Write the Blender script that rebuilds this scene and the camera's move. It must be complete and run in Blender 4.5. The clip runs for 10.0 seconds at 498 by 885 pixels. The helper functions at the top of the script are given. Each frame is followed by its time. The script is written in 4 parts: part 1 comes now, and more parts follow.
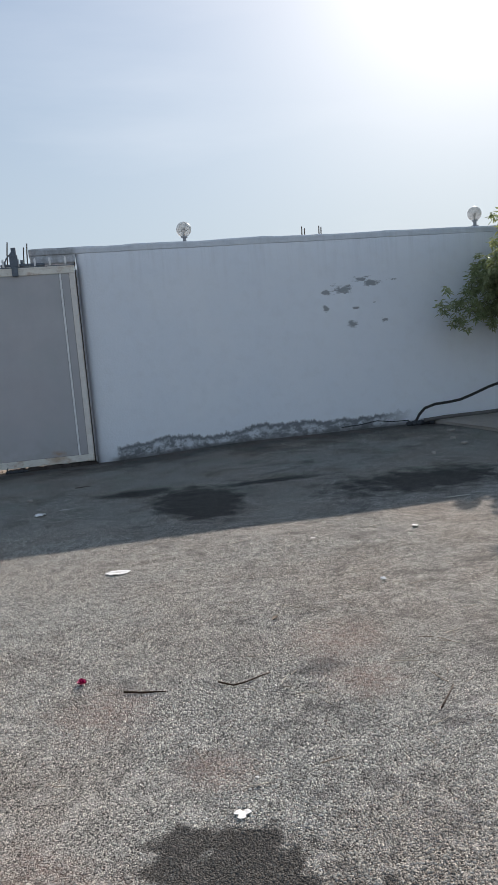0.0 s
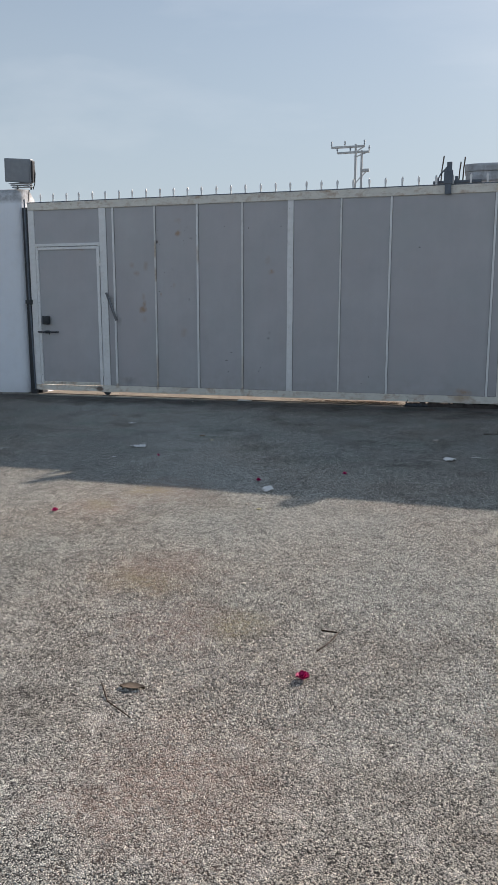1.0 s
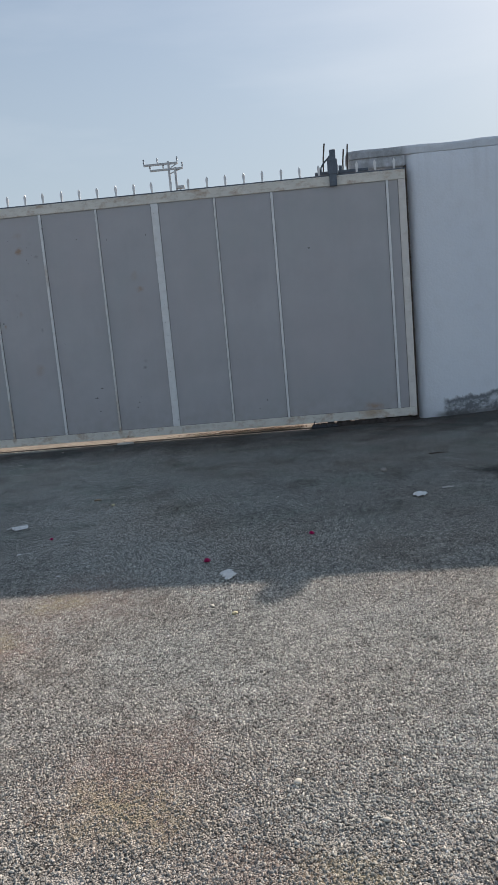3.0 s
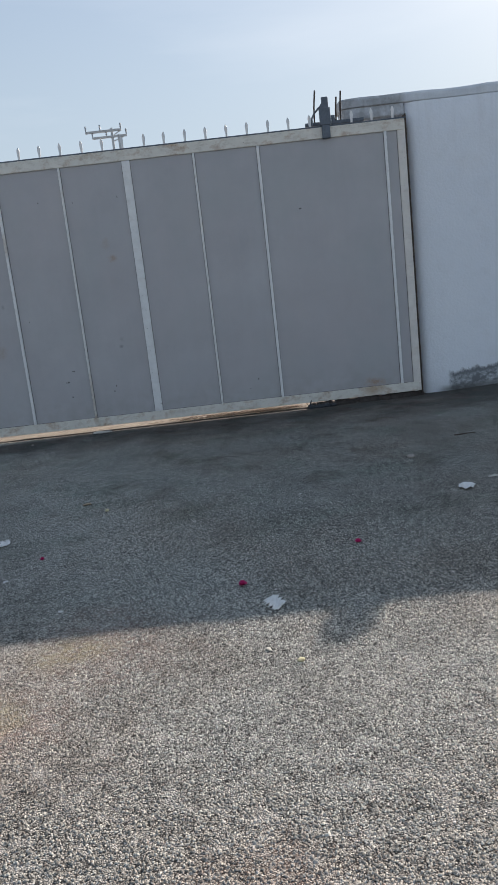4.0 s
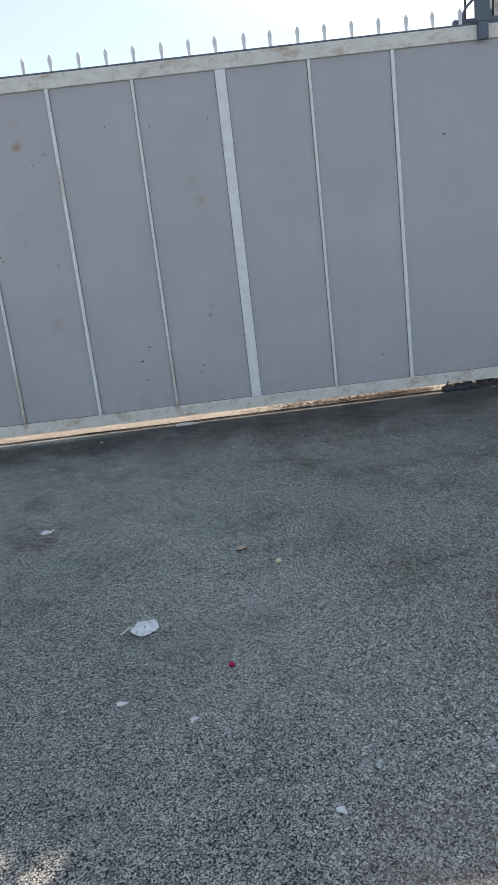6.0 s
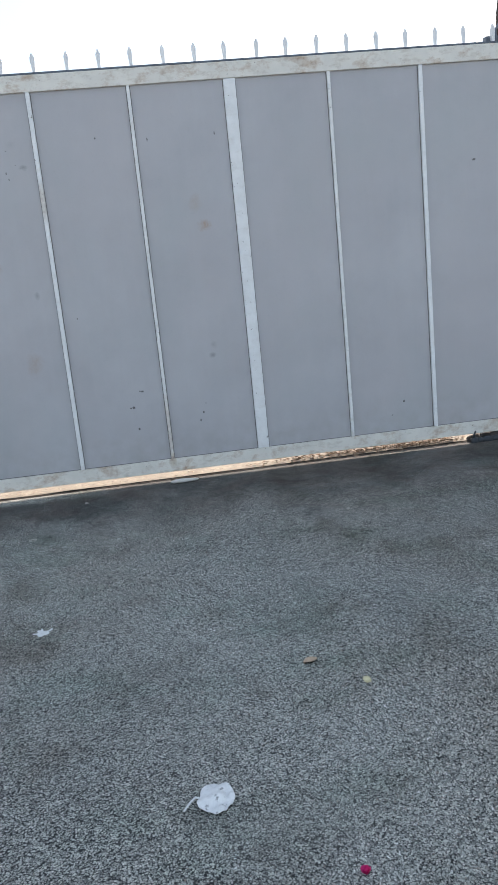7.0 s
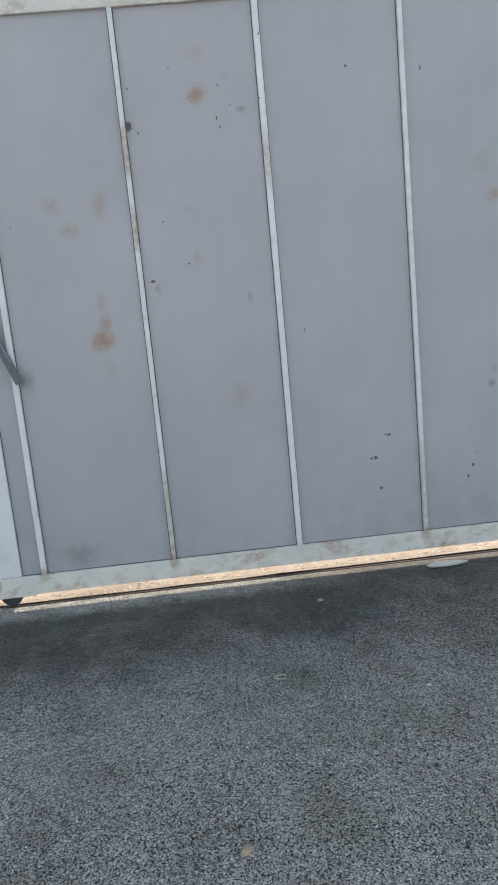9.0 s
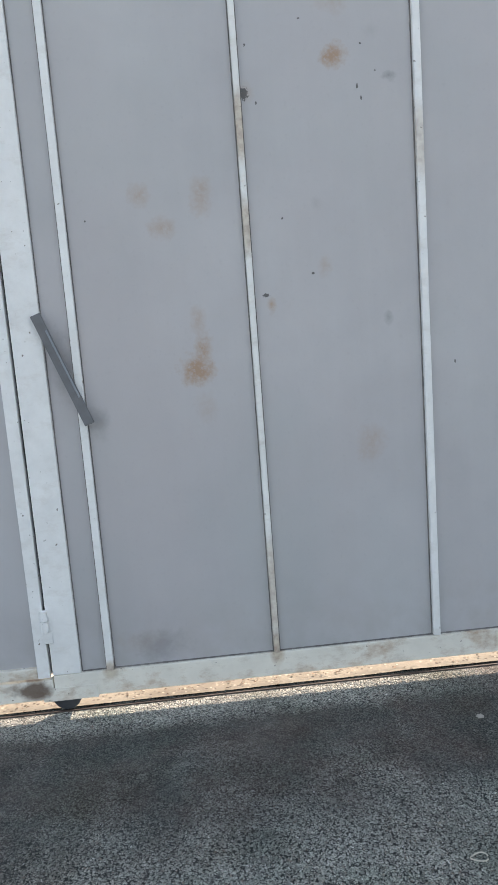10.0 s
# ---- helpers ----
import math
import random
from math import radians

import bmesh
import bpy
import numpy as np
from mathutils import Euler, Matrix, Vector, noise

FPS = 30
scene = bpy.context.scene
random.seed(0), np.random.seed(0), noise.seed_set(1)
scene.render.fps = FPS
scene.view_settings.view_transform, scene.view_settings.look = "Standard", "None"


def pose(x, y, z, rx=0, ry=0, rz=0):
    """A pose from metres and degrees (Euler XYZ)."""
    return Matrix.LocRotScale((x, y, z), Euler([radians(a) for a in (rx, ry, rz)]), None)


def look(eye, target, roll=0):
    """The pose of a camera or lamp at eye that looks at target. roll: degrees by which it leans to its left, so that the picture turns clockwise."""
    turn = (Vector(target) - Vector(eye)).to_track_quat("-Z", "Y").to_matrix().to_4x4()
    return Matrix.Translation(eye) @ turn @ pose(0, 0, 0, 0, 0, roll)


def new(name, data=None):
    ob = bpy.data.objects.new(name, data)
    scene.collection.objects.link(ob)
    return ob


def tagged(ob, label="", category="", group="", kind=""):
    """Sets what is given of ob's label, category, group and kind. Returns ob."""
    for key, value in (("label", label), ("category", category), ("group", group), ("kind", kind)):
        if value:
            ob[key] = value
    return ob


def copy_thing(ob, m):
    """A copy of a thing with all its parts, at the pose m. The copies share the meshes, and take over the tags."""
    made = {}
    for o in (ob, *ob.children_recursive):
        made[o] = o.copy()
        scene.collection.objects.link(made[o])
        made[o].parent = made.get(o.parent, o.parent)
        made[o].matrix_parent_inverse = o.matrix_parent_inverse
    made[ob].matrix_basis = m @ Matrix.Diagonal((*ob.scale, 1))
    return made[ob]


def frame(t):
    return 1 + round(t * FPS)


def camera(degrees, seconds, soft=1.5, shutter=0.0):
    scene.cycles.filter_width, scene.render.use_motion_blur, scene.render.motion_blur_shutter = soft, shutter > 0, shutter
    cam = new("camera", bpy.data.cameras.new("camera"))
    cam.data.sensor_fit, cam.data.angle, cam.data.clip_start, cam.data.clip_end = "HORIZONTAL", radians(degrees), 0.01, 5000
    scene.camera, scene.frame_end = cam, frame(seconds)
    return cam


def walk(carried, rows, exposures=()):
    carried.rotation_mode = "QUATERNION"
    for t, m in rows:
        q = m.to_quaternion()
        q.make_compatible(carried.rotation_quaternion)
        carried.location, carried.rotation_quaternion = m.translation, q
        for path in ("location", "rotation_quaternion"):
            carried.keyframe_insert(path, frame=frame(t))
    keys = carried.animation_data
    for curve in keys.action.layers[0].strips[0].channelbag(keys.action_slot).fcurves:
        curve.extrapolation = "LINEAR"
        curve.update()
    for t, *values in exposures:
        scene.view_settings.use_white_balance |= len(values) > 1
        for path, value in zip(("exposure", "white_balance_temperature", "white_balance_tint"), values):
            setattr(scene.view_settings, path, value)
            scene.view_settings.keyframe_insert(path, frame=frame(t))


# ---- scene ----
cam = camera(36.8, 10.0)
PATH = [
    (0, (2.979, -11.429, 1.388), (3.382, -9.482, 1.171), -4.9),
    (0.1, (2.923, -11.326, 1.374), (3.158, -9.36, 1.094), -4.0),
    (0.2, (2.868, -11.235, 1.342), (2.959, -9.263, 1.019), -2.1),
    (0.3, (2.829, -11.118, 1.349), (2.788, -9.151, 0.989), -0.8),
    (0.4, (2.785, -11.033, 1.324), (2.621, -9.075, 0.951), 0.4),
    (0.5, (2.704, -10.93, 1.343), (2.43, -8.986, 0.959), 1.8),
    (0.6, (2.67, -10.85, 1.37), (2.287, -8.926, 0.982), 1.8),
    (0.7, (2.623, -10.806, 1.364), (2.154, -8.9, 0.982), 1.8),
    (0.8, (2.578, -10.733, 1.38), (2.046, -8.842, 1.003), 1.3),
    (1, (2.46, -10.645, 1.367), (1.915, -8.753, 1.018), 0.0),
    (1.2, (2.382, -10.51, 1.372), (1.989, -8.575, 1.059), -1.5),
    (1.3, (2.373, -10.453, 1.385), (2.096, -8.495, 1.089), -2.3),
    (1.5, (2.338, -10.338, 1.38), (2.27, -8.357, 1.107), -3.2),
    (1.7, (2.251, -10.156, 1.373), (2.208, -8.175, 1.096), -3.0),
    (1.8, (2.165, -10.068, 1.36), (2.061, -8.09, 1.083), -2.7),
    (2, (2.006, -9.921, 1.37), (1.733, -7.96, 1.088), -3.4),
    (2.3, (1.781, -9.743, 1.391), (1.407, -7.8, 1.099), -6.1),
    (2.5, (1.659, -9.637, 1.393), (1.37, -7.68, 1.102), -6.3),
    (2.7, (1.587, -9.463, 1.383), (1.442, -7.492, 1.08), -5.2),
    (3, (1.43, -9.168, 1.393), (1.311, -7.197, 1.077), -5.1),
    (3.2, (1.306, -9.018, 1.408), (1.092, -7.055, 1.091), -6.4),
    (4.3, (0.767, -8.093, 1.423), (0.826, -6.137, 1.008), -6.6),
    (4.5, (0.622, -7.944, 1.4), (0.653, -5.984, 1.006), -8.0),
    (4.7, (0.51, -7.756, 1.416), (0.637, -5.8, 1.017), -9.6),
    (5, (0.385, -7.569, 1.423), (0.687, -5.631, 1.033), -10.8),
    (5.2, (0.271, -7.333, 1.439), (0.504, -5.381, 1.069), -9.2),
    (5.5, (0.052, -7.076, 1.474), (0.098, -5.117, 1.074), -7.9),
    (5.7, (-0.082, -6.865, 1.474), (-0.07, -4.928, 0.975), -7.4),
    (6.8, (-0.629, -5.809, 1.473), (-0.438, -3.871, 1.02), -5.1),
    (7, (-0.73, -5.646, 1.491), (-0.518, -3.704, 1.066), -5.7),
    (7.2, (-0.808, -5.48, 1.46), (-0.561, -3.538, 1.051), -5.2),
    (7.5, (-0.967, -5.145, 1.49), (-0.741, -3.2, 1.086), -4.1),
    (7.7, (-1.101, -4.97, 1.482), (-0.936, -3.017, 1.084), -3.7),
    (8, (-1.329, -4.709, 1.497), (-1.189, -2.76, 1.07), -4.6),
    (8.2, (-1.406, -4.557, 1.484), (-1.176, -2.614, 1.069), -5.0),
    (8.5, (-1.495, -4.259, 1.47), (-1.073, -2.343, 1.083), -4.7),
    (8.7, (-1.605, -4.045, 1.488), (-1.293, -2.103, 1.128), -4.1),
    (9, (-1.827, -3.782, 1.511), (-1.717, -1.821, 1.134), -5.5),
    (9.2, (-1.961, -3.61, 1.502), (-1.81, -1.653, 1.121), -5.8),
    (9.5, (-2.109, -3.367, 1.475), (-1.738, -1.435, 1.11), -5.0),
    (9.7, (-2.178, -3.122, 1.515), (-1.806, -1.189, 1.16), -3.8),
    (10, (-2.318, -2.871, 1.555), (-2.181, -0.902, 1.228), -4.3),
]
walk(cam, [(t, look(eye, target, roll)) for t, eye, target, roll in PATH],
     exposures=((0.0, 0.13, 6420, 10), (1.0, 0.12, 6600, 10), (2.0, -0.02, 6500, 10), (3.2, 0.1, 6500, 10), (5.0, 0.5, 6500, 10), (7.0, 1.22, 6650, 10), (8.0, 1.36, 6750, 10), (9.0, 1.25, 6900, 10), (9.5, 1.42, 6950, 10), (10.0, 1.4, 7050, 10)))

# ---- light ----
SUN_AZ, SUN_EL = radians(31.0), radians(28.5)      # right of the gate's normal, above the horizon
world = bpy.data.worlds.new("sky")
scene.world = world
world.use_nodes = True
wn, wl = world.node_tree.nodes, world.node_tree.links
sky = wn.new("ShaderNodeTexSky")
sky.sky_type, sky.sun_disc = "NISHITA", False
sky.sun_elevation, sky.sun_rotation = SUN_EL, SUN_AZ
sky.air_density, sky.dust_density, sky.ozone_density = 1.0, 0.8, 2.0
wn["Background"].inputs["Strength"].default_value = 0.105
wco = wn.new("ShaderNodeTexCoord")
wmap = wn.new("ShaderNodeMapping")
wmap.inputs["Rotation"].default_value = (0.0, 0.5, 0.3)
wmap.inputs["Scale"].default_value = (1.6, 5.0, 9.0)
wl.new(wco.outputs["Generated"], wmap.inputs["Vector"])
wnoise = wn.new("ShaderNodeTexNoise")
wnoise.inputs["Scale"].default_value, wnoise.inputs["Detail"].default_value = 1.3, 6.0
wl.new(wmap.outputs["Vector"], wnoise.inputs["Vector"])
wramp = wn.new("ShaderNodeMapRange")
wramp.inputs["From Min"].default_value, wramp.inputs["From Max"].default_value = 0.52, 0.78
wramp.inputs["To Max"].default_value = 0.15
wl.new(wnoise.outputs["Fac"], wramp.inputs["Value"])
wmix = wn.new("ShaderNodeMix")
wmix.data_type = "RGBA"
wmix.inputs["B"].default_value = (9.0, 9.2, 9.6, 1)
wl.new(wramp.outputs["Result"], wmix.inputs["Factor"])
haze = wn.new("ShaderNodeMix")                     # thin even haze over the whole dome
haze.data_type = "RGBA"
wsep = wn.new("ShaderNodeSeparateXYZ")
wl.new(wco.outputs["Generated"], wsep.inputs[0])
wfall = wn.new("ShaderNodeMapRange")               # thickest at the horizon
wfall.interpolation_type = "SMOOTHSTEP"
for key, v in (("From Min", 0.02), ("From Max", 0.58), ("To Min", 0.88), ("To Max", 0.32)):
    wfall.inputs[key].default_value = v
wl.new(wsep.outputs[2], wfall.inputs["Value"])
wl.new(wfall.outputs["Result"], haze.inputs["Factor"])
haze.inputs["B"].default_value = (4.4, 5.12, 5.72, 1)
wl.new(sky.outputs["Color"], haze.inputs["A"])
wl.new(haze.outputs["Result"], wmix.inputs["A"])
wl.new(wmix.outputs["Result"], wn["Background"].inputs["Color"])

sun = new("sun", bpy.data.lights.new("sun", "SUN"))
sun.data.energy, sun.data.angle, sun.data.color = 5.15, radians(0.53), (1.0, 0.865, 0.755)
sun_way = Vector((math.sin(SUN_AZ) * math.cos(SUN_EL), math.cos(SUN_AZ) * math.cos(SUN_EL), math.sin(SUN_EL)))
sun.matrix_world = look(sun_way * 40, (0, 0, 0))


# ---- material tools ----
class Nodes:
    """A small builder for one node material, in world metres."""

    def __init__(self, name, rough=0.7, metal=0.0):
        self.mat = bpy.data.materials.new(name)
        self.mat.use_nodes = True
        self.tree = self.mat.node_tree
        self.bsdf = self.tree.nodes["Principled BSDF"]
        self.bsdf.inputs["Roughness"].default_value = rough
        self.bsdf.inputs["Metallic"].default_value = metal
        self.place = self.add("ShaderNodeNewGeometry").outputs["Position"]

    def add(self, kind):
        return self.tree.nodes.new(kind)

    def link(self, a, b):
        if isinstance(a, (int, float)):
            b.default_value = a
        elif isinstance(a, tuple):
            b.default_value = (*a, 1) if len(b.default_value) == 4 and len(a) == 3 else a
        else:
            self.tree.links.new(a, b)

    def math(self, op, a, b=0.0, c=0.0):
        n = self.add("ShaderNodeMath")
        n.operation = op
        for value, socket in zip((a, b, c), n.inputs):
            self.link(value, socket)
        return n.outputs[0]

    def scaled(self, sx, sy, sz, vec=None):
        n = self.add("ShaderNodeVectorMath")
        n.operation = "MULTIPLY"
        self.link(vec or self.place, n.inputs[0])
        n.inputs[1].default_value = (sx, sy, sz)
        return n.outputs[0]

    def noise(self, scale, detail=4.0, rough=0.55, vec=None, distortion=0.0):
        n = self.add("ShaderNodeTexNoise")
        self.link(vec or self.place, n.inputs["Vector"])
        n.inputs["Scale"].default_value, n.inputs["Detail"].default_value = scale, detail
        n.inputs["Roughness"].default_value, n.inputs["Distortion"].default_value = rough, distortion
        return n.outputs["Fac"]

    def cells(self, scale, vec=None, feature="F1"):
        n = self.add("ShaderNodeTexVoronoi")
        n.feature = feature
        self.link(vec or self.place, n.inputs["Vector"])
        n.inputs["Scale"].default_value = scale
        return n.outputs["Distance"], n.outputs["Color"]

    def span(self, value, a, b, lo=0.0, hi=1.0):
        n = self.add("ShaderNodeMapRange")
        self.link(value, n.inputs["Value"])
        for key, v in (("From Min", a), ("From Max", b), ("To Min", lo), ("To Max", hi)):
            n.inputs[key].default_value = v
        return n.outputs["Result"]

    def mix(self, fac, a, b, blend="MIX"):
        n = self.add("ShaderNodeMix")
        n.data_type, n.blend_type = "RGBA", blend
        self.link(fac, n.inputs["Factor"])
        self.link(a, n.inputs[6])
        self.link(b, n.inputs[7])
        return n.outputs[2]

    def axis(self, n):
        s = self.add("ShaderNodeSeparateXYZ")
        self.link(self.place, s.inputs[0])
        return s.outputs[n]

    def spot(self, x, y, z, r, soft=0.5, wobble=None, stretch=(1, 1, 1), ragged=1.6):
        """A blotch round a place: 1 inside, falling to 0 at r."""
        d = self.add("ShaderNodeVectorMath")
        d.operation = "SUBTRACT"
        self.link(self.place, d.inputs[0])
        d.inputs[1].default_value = (x, y, z)
        m = self.add("ShaderNodeVectorMath")
        m.operation = "LENGTH"
        self.link(self.scaled(*(1 / s for s in stretch), vec=d.outputs[0]), m.inputs[0])
        length = m.outputs["Value"]
        if wobble is not None:
            length = self.math("ADD", length, self.math("MULTIPLY", self.math("SUBTRACT", wobble, 0.5), ragged * r))
        return self.span(length, r * (1 - soft), r, 1.0, 0.0)

    def most(self, values):
        out = values[0]
        for v in values[1:]:
            out = self.math("MAXIMUM", out, v)
        return out

    def bump(self, height, strength=0.5, distance=0.01, normal=None):
        n = self.add("ShaderNodeBump")
        self.link(height, n.inputs["Height"])
        n.inputs["Strength"].default_value, n.inputs["Distance"].default_value = strength, distance
        if normal is not None:
            self.link(normal, n.inputs["Normal"])
        return n.outputs["Normal"]

    def done(self, color, rough=None, normal=None):
        self.link(color, self.bsdf.inputs["Base Color"])
        if rough is not None:
            self.link(rough, self.bsdf.inputs["Roughness"])
        if normal is not None:
            self.link(normal, self.bsdf.inputs["Normal"])
        return self.mat


def plain(name, color, rough=0.6, metal=0.0, vary=0.25, scale=30.0, relief=0.2):
    """A surface of one colour with grain and wear at two scales."""
    m = Nodes(name, rough, metal)
    n = m.math("ADD", m.math("MULTIPLY", m.noise(scale), 0.6), m.math("MULTIPLY", m.noise(scale / 8, 3), 0.4))
    dark = tuple(c * (1 - vary) for c in color)
    light = tuple(min(1, c * (1 + vary)) for c in color)
    return m.done(m.mix(m.span(n, 0.3, 0.7), dark, light), m.span(n, 0.3, 0.7, rough - 0.08, min(1, rough + 0.1)),
                  m.bump(m.noise(scale * 3), relief, 0.004))


# ---- materials ----
def ground_material(name, loose=False):
    """Chip seal with its stains; loose: the separate chippings, one tone each."""
    m = Nodes(name, 0.9)
    warp = m.add("ShaderNodeTexNoise")
    m.link(m.place, warp.inputs["Vector"])
    warp.inputs["Scale"].default_value, warp.inputs["Detail"].default_value = 70.0, 2.0
    bend = m.add("ShaderNodeVectorMath")
    bend.operation = "MULTIPLY_ADD"
    m.link(warp.outputs["Color"], bend.inputs[0])
    bend.inputs[1].default_value = (0.007, 0.007, 0.007)
    m.link(m.place, bend.inputs[2])
    d1, c1 = m.cells(165.0, bend.outputs[0])
    d2, c2 = m.cells(310.0, bend.outputs[0])
    tone = m.add("ShaderNodeSeparateColor")
    m.link(c1, tone.inputs[0])
    t2 = m.add("ShaderNodeSeparateColor")
    m.link(c2, t2.inputs[0])
    chip = m.mix(m.span(tone.outputs[0], 0.1, 1.0), (0.15, 0.155, 0.146), (0.78, 0.77, 0.70))
    chip = m.mix(m.span(tone.outputs[1], 0.80, 0.95), chip, (0.88, 0.85, 0.80))
    chip = m.mix(m.span(tone.outputs[2], 0.8, 1.0, 0, 0.5), chip, (0.30, 0.20, 0.15))
    fine = m.mix(t2.outputs[0], (0.13, 0.134, 0.125), (0.74, 0.73, 0.66))
    stone = m.mix(m.span(m.noise(34, 3), 0.40, 0.60), chip, fine)
    stone = m.mix(m.span(m.noise(21, 4, 0.7), 0.50, 0.72, 0, 0.3), stone, (0.12, 0.118, 0.115))
    t3 = m.add("ShaderNodeSeparateColor")
    m.link(m.cells(96.0, bend.outputs[0])[1], t3.inputs[0])
    stone = m.mix(m.span(t3.outputs[0], 0.05, 0.42, 0.4, 0.0), stone, (0.10, 0.10, 0.10))
    stone = m.mix(m.span(t3.outputs[0], 0.55, 1.0, 0.0, 0.6), stone, (0.88, 0.87, 0.79))
    gap = m.span(d1, 0.40, 0.72)
    stone = m.mix(gap, stone, (0.045, 0.045, 0.045))
    if loose:
        rand = m.add("ShaderNodeNewGeometry").outputs["Random Per Island"]
        worn = m.span(m.axis(1), -4.5, -1.8, 0.0, 0.35)
        stone = m.mix(m.math("POWER", rand, 1.2), (0.16, 0.166, 0.155), (0.85, 0.845, 0.767))
        stone = m.mix(worn, stone, (0.30, 0.306, 0.284))
        stone = m.mix(m.span(m.math("FRACT", m.math("MULTIPLY", rand, 37.0)), 0.88, 1.0, 0, 0.6), stone, (0.33, 0.22, 0.17))
        stone = m.mix(m.span(m.math("FRACT", m.math("MULTIPLY", rand, 91.0)), 0.988, 0.992), stone, (0.93, 0.92, 0.89))
    # worn, tarry strip along the gate
    tar = m.span(m.math("ADD", m.axis(1), m.math("MULTIPLY", m.noise(1.6, 5, 0.65), 2.2)), -0.15, 0.75)
    swept = m.span(m.math("ADD", m.axis(1), m.math("MULTIPLY", m.noise(8, 4), 0.12)), -0.16, -0.06)   # clean chippings along the track
    tar = m.math("MULTIPLY", tar, m.math("SUBTRACT", 1.0, m.math("MULTIPLY", swept, m.span(m.axis(0), -1.0, -1.8))))
    wobt = m.noise(3.5, 5, 0.65)
    tar = m.most([tar, m.spot(-2.55, -0.62, 0.03, 0.5, 0.8, wobt, (1.3, 0.8, 1)), m.spot(-1.45, -0.55, 0.03, 0.5, 0.8, wobt, (1.5, 0.7, 1)), m.spot(-3.2, -0.5, 0.03, 0.5, 0.8, wobt)])
    stone = m.mix(m.math("MULTIPLY", tar, 0.78), stone, m.mix(m.span(m.noise(2.1, 5, 0.65), 0.42, 0.60), (0.064, 0.068, 0.066), (0.105, 0.080, 0.072)))
    # broad patches: dust, fading
    broad = m.noise(0.55, 5, 0.6)
    stone = m.mix(m.span(broad, 0.42, 0.66, 0.0, 1.0), stone, (1.0, 0.925, 0.885), "MULTIPLY")
    stone = m.mix(m.span(m.noise(0.9, 4, 0.6, m.scaled(1.2, 0.8, 3)), 0.5, 0.7, 0.0, 0.8), stone, (0.82, 0.85, 0.865), "MULTIPLY")
    stone = m.mix(m.span(m.noise(2.2, 5, 0.65), 0.5, 0.72, 0, 0.9), stone, (0.74, 0.745, 0.745), "MULTIPLY")
    stone = m.mix(m.span(m.noise(1.1, 5, 0.65, m.scaled(1.0, 1.4, 1)), 0.52, 0.74, 0, 0.22), stone, (0.44, 0.425, 0.40))
    clump, trodden = m.noise(11, 5, 0.72), m.span(m.axis(1), -3.6, -6.0, 0.15, 1.0)   # patchier away from the gate
    stone = m.mix(m.math("MULTIPLY", m.span(clump, 0.52, 0.70, 0, 0.85), trodden), stone, (0.58, 0.575, 0.575), "MULTIPLY")
    stone = m.mix(m.math("MULTIPLY", m.span(clump, 0.46, 0.32, 0, 0.38), trodden), stone, (0.74, 0.71, 0.67))
    # trodden-in dirt and reddish earth where the drive is less used
    idle = m.span(m.axis(0), 2.4, 3.9)
    stain = m.span(m.noise(3.4, 5, 0.68, m.scaled(0.8, 1.2, 1)), 0.545, 0.66)
    stone = m.mix(m.math("MULTIPLY", m.math("MULTIPLY", stain, idle), 0.62), stone, (0.105, 0.10, 0.10))
    wobr = m.noise(7.0, 4, 0.65)
    red = m.most([m.spot(x, y, -0.14, rr, 0.8, wobr) for x, y, rr in ((4.15, -7.75, 0.34), (4.1, -8.2, 0.26), (2.9, -8.1, 0.30), (3.32, -8.72, 0.2), (1.2, -7.5, 0.35), (0.8, -6.85, 0.4), (0.2, -5.2, 0.5), (-0.1, -5.75, 0.35), (1.6, -8.6, 0.5), (2.6, -9.3, 0.4))])
    stone = m.mix(m.math("MULTIPLY", red, m.span(m.noise(45, 3), 0.35, 0.6, 0.1, 0.5)), stone, (0.36, 0.25, 0.205))
    # greenish and brownish darker patches, only near the gate
    greenish = m.math("MULTIPLY", m.span(m.noise(1.7, 5, 0.65, m.scaled(1, 1.3, 1)), 0.50, 0.68), m.span(m.axis(1), -4.6, -3.4))
    stone = m.mix(m.math("MULTIPLY", greenish, 0.55), stone, (0.72, 0.86, 0.80), "MULTIPLY")
    brownish = m.math("MULTIPLY", m.span(m.noise(1.3, 5, 0.7, m.scaled(1.3, 1, 1)), 0.53, 0.66), m.span(m.axis(1), -4.8, -3.6))
    stone = m.mix(m.math("MULTIPLY", brownish, 0.6), stone, (0.60, 0.56, 0.52), "MULTIPLY")
    wob = m.noise(5.0, 4)
    # pale yellow dried mud
    mud = m.most([m.spot(0.10, -5.25, -0.06, 0.25, 0.7, wob, (1.1, 0.7, 1)), m.spot(-0.13, -5.67, -0.07, 0.17, 0.7, wob),
                  m.spot(0.78, -7.0, -0.11, 0.26, 0.95, wob, (1.3, 0.9, 1)),
                  m.spot(1.47, -7.42, -0.12, 0.22, 0.9, wob)])
    mud = m.math("MULTIPLY", mud, m.span(m.noise(40, 3), 0.38, 0.56, 0.05, 0.62))
    stone = m.mix(mud, stone, (0.40, 0.35, 0.225))
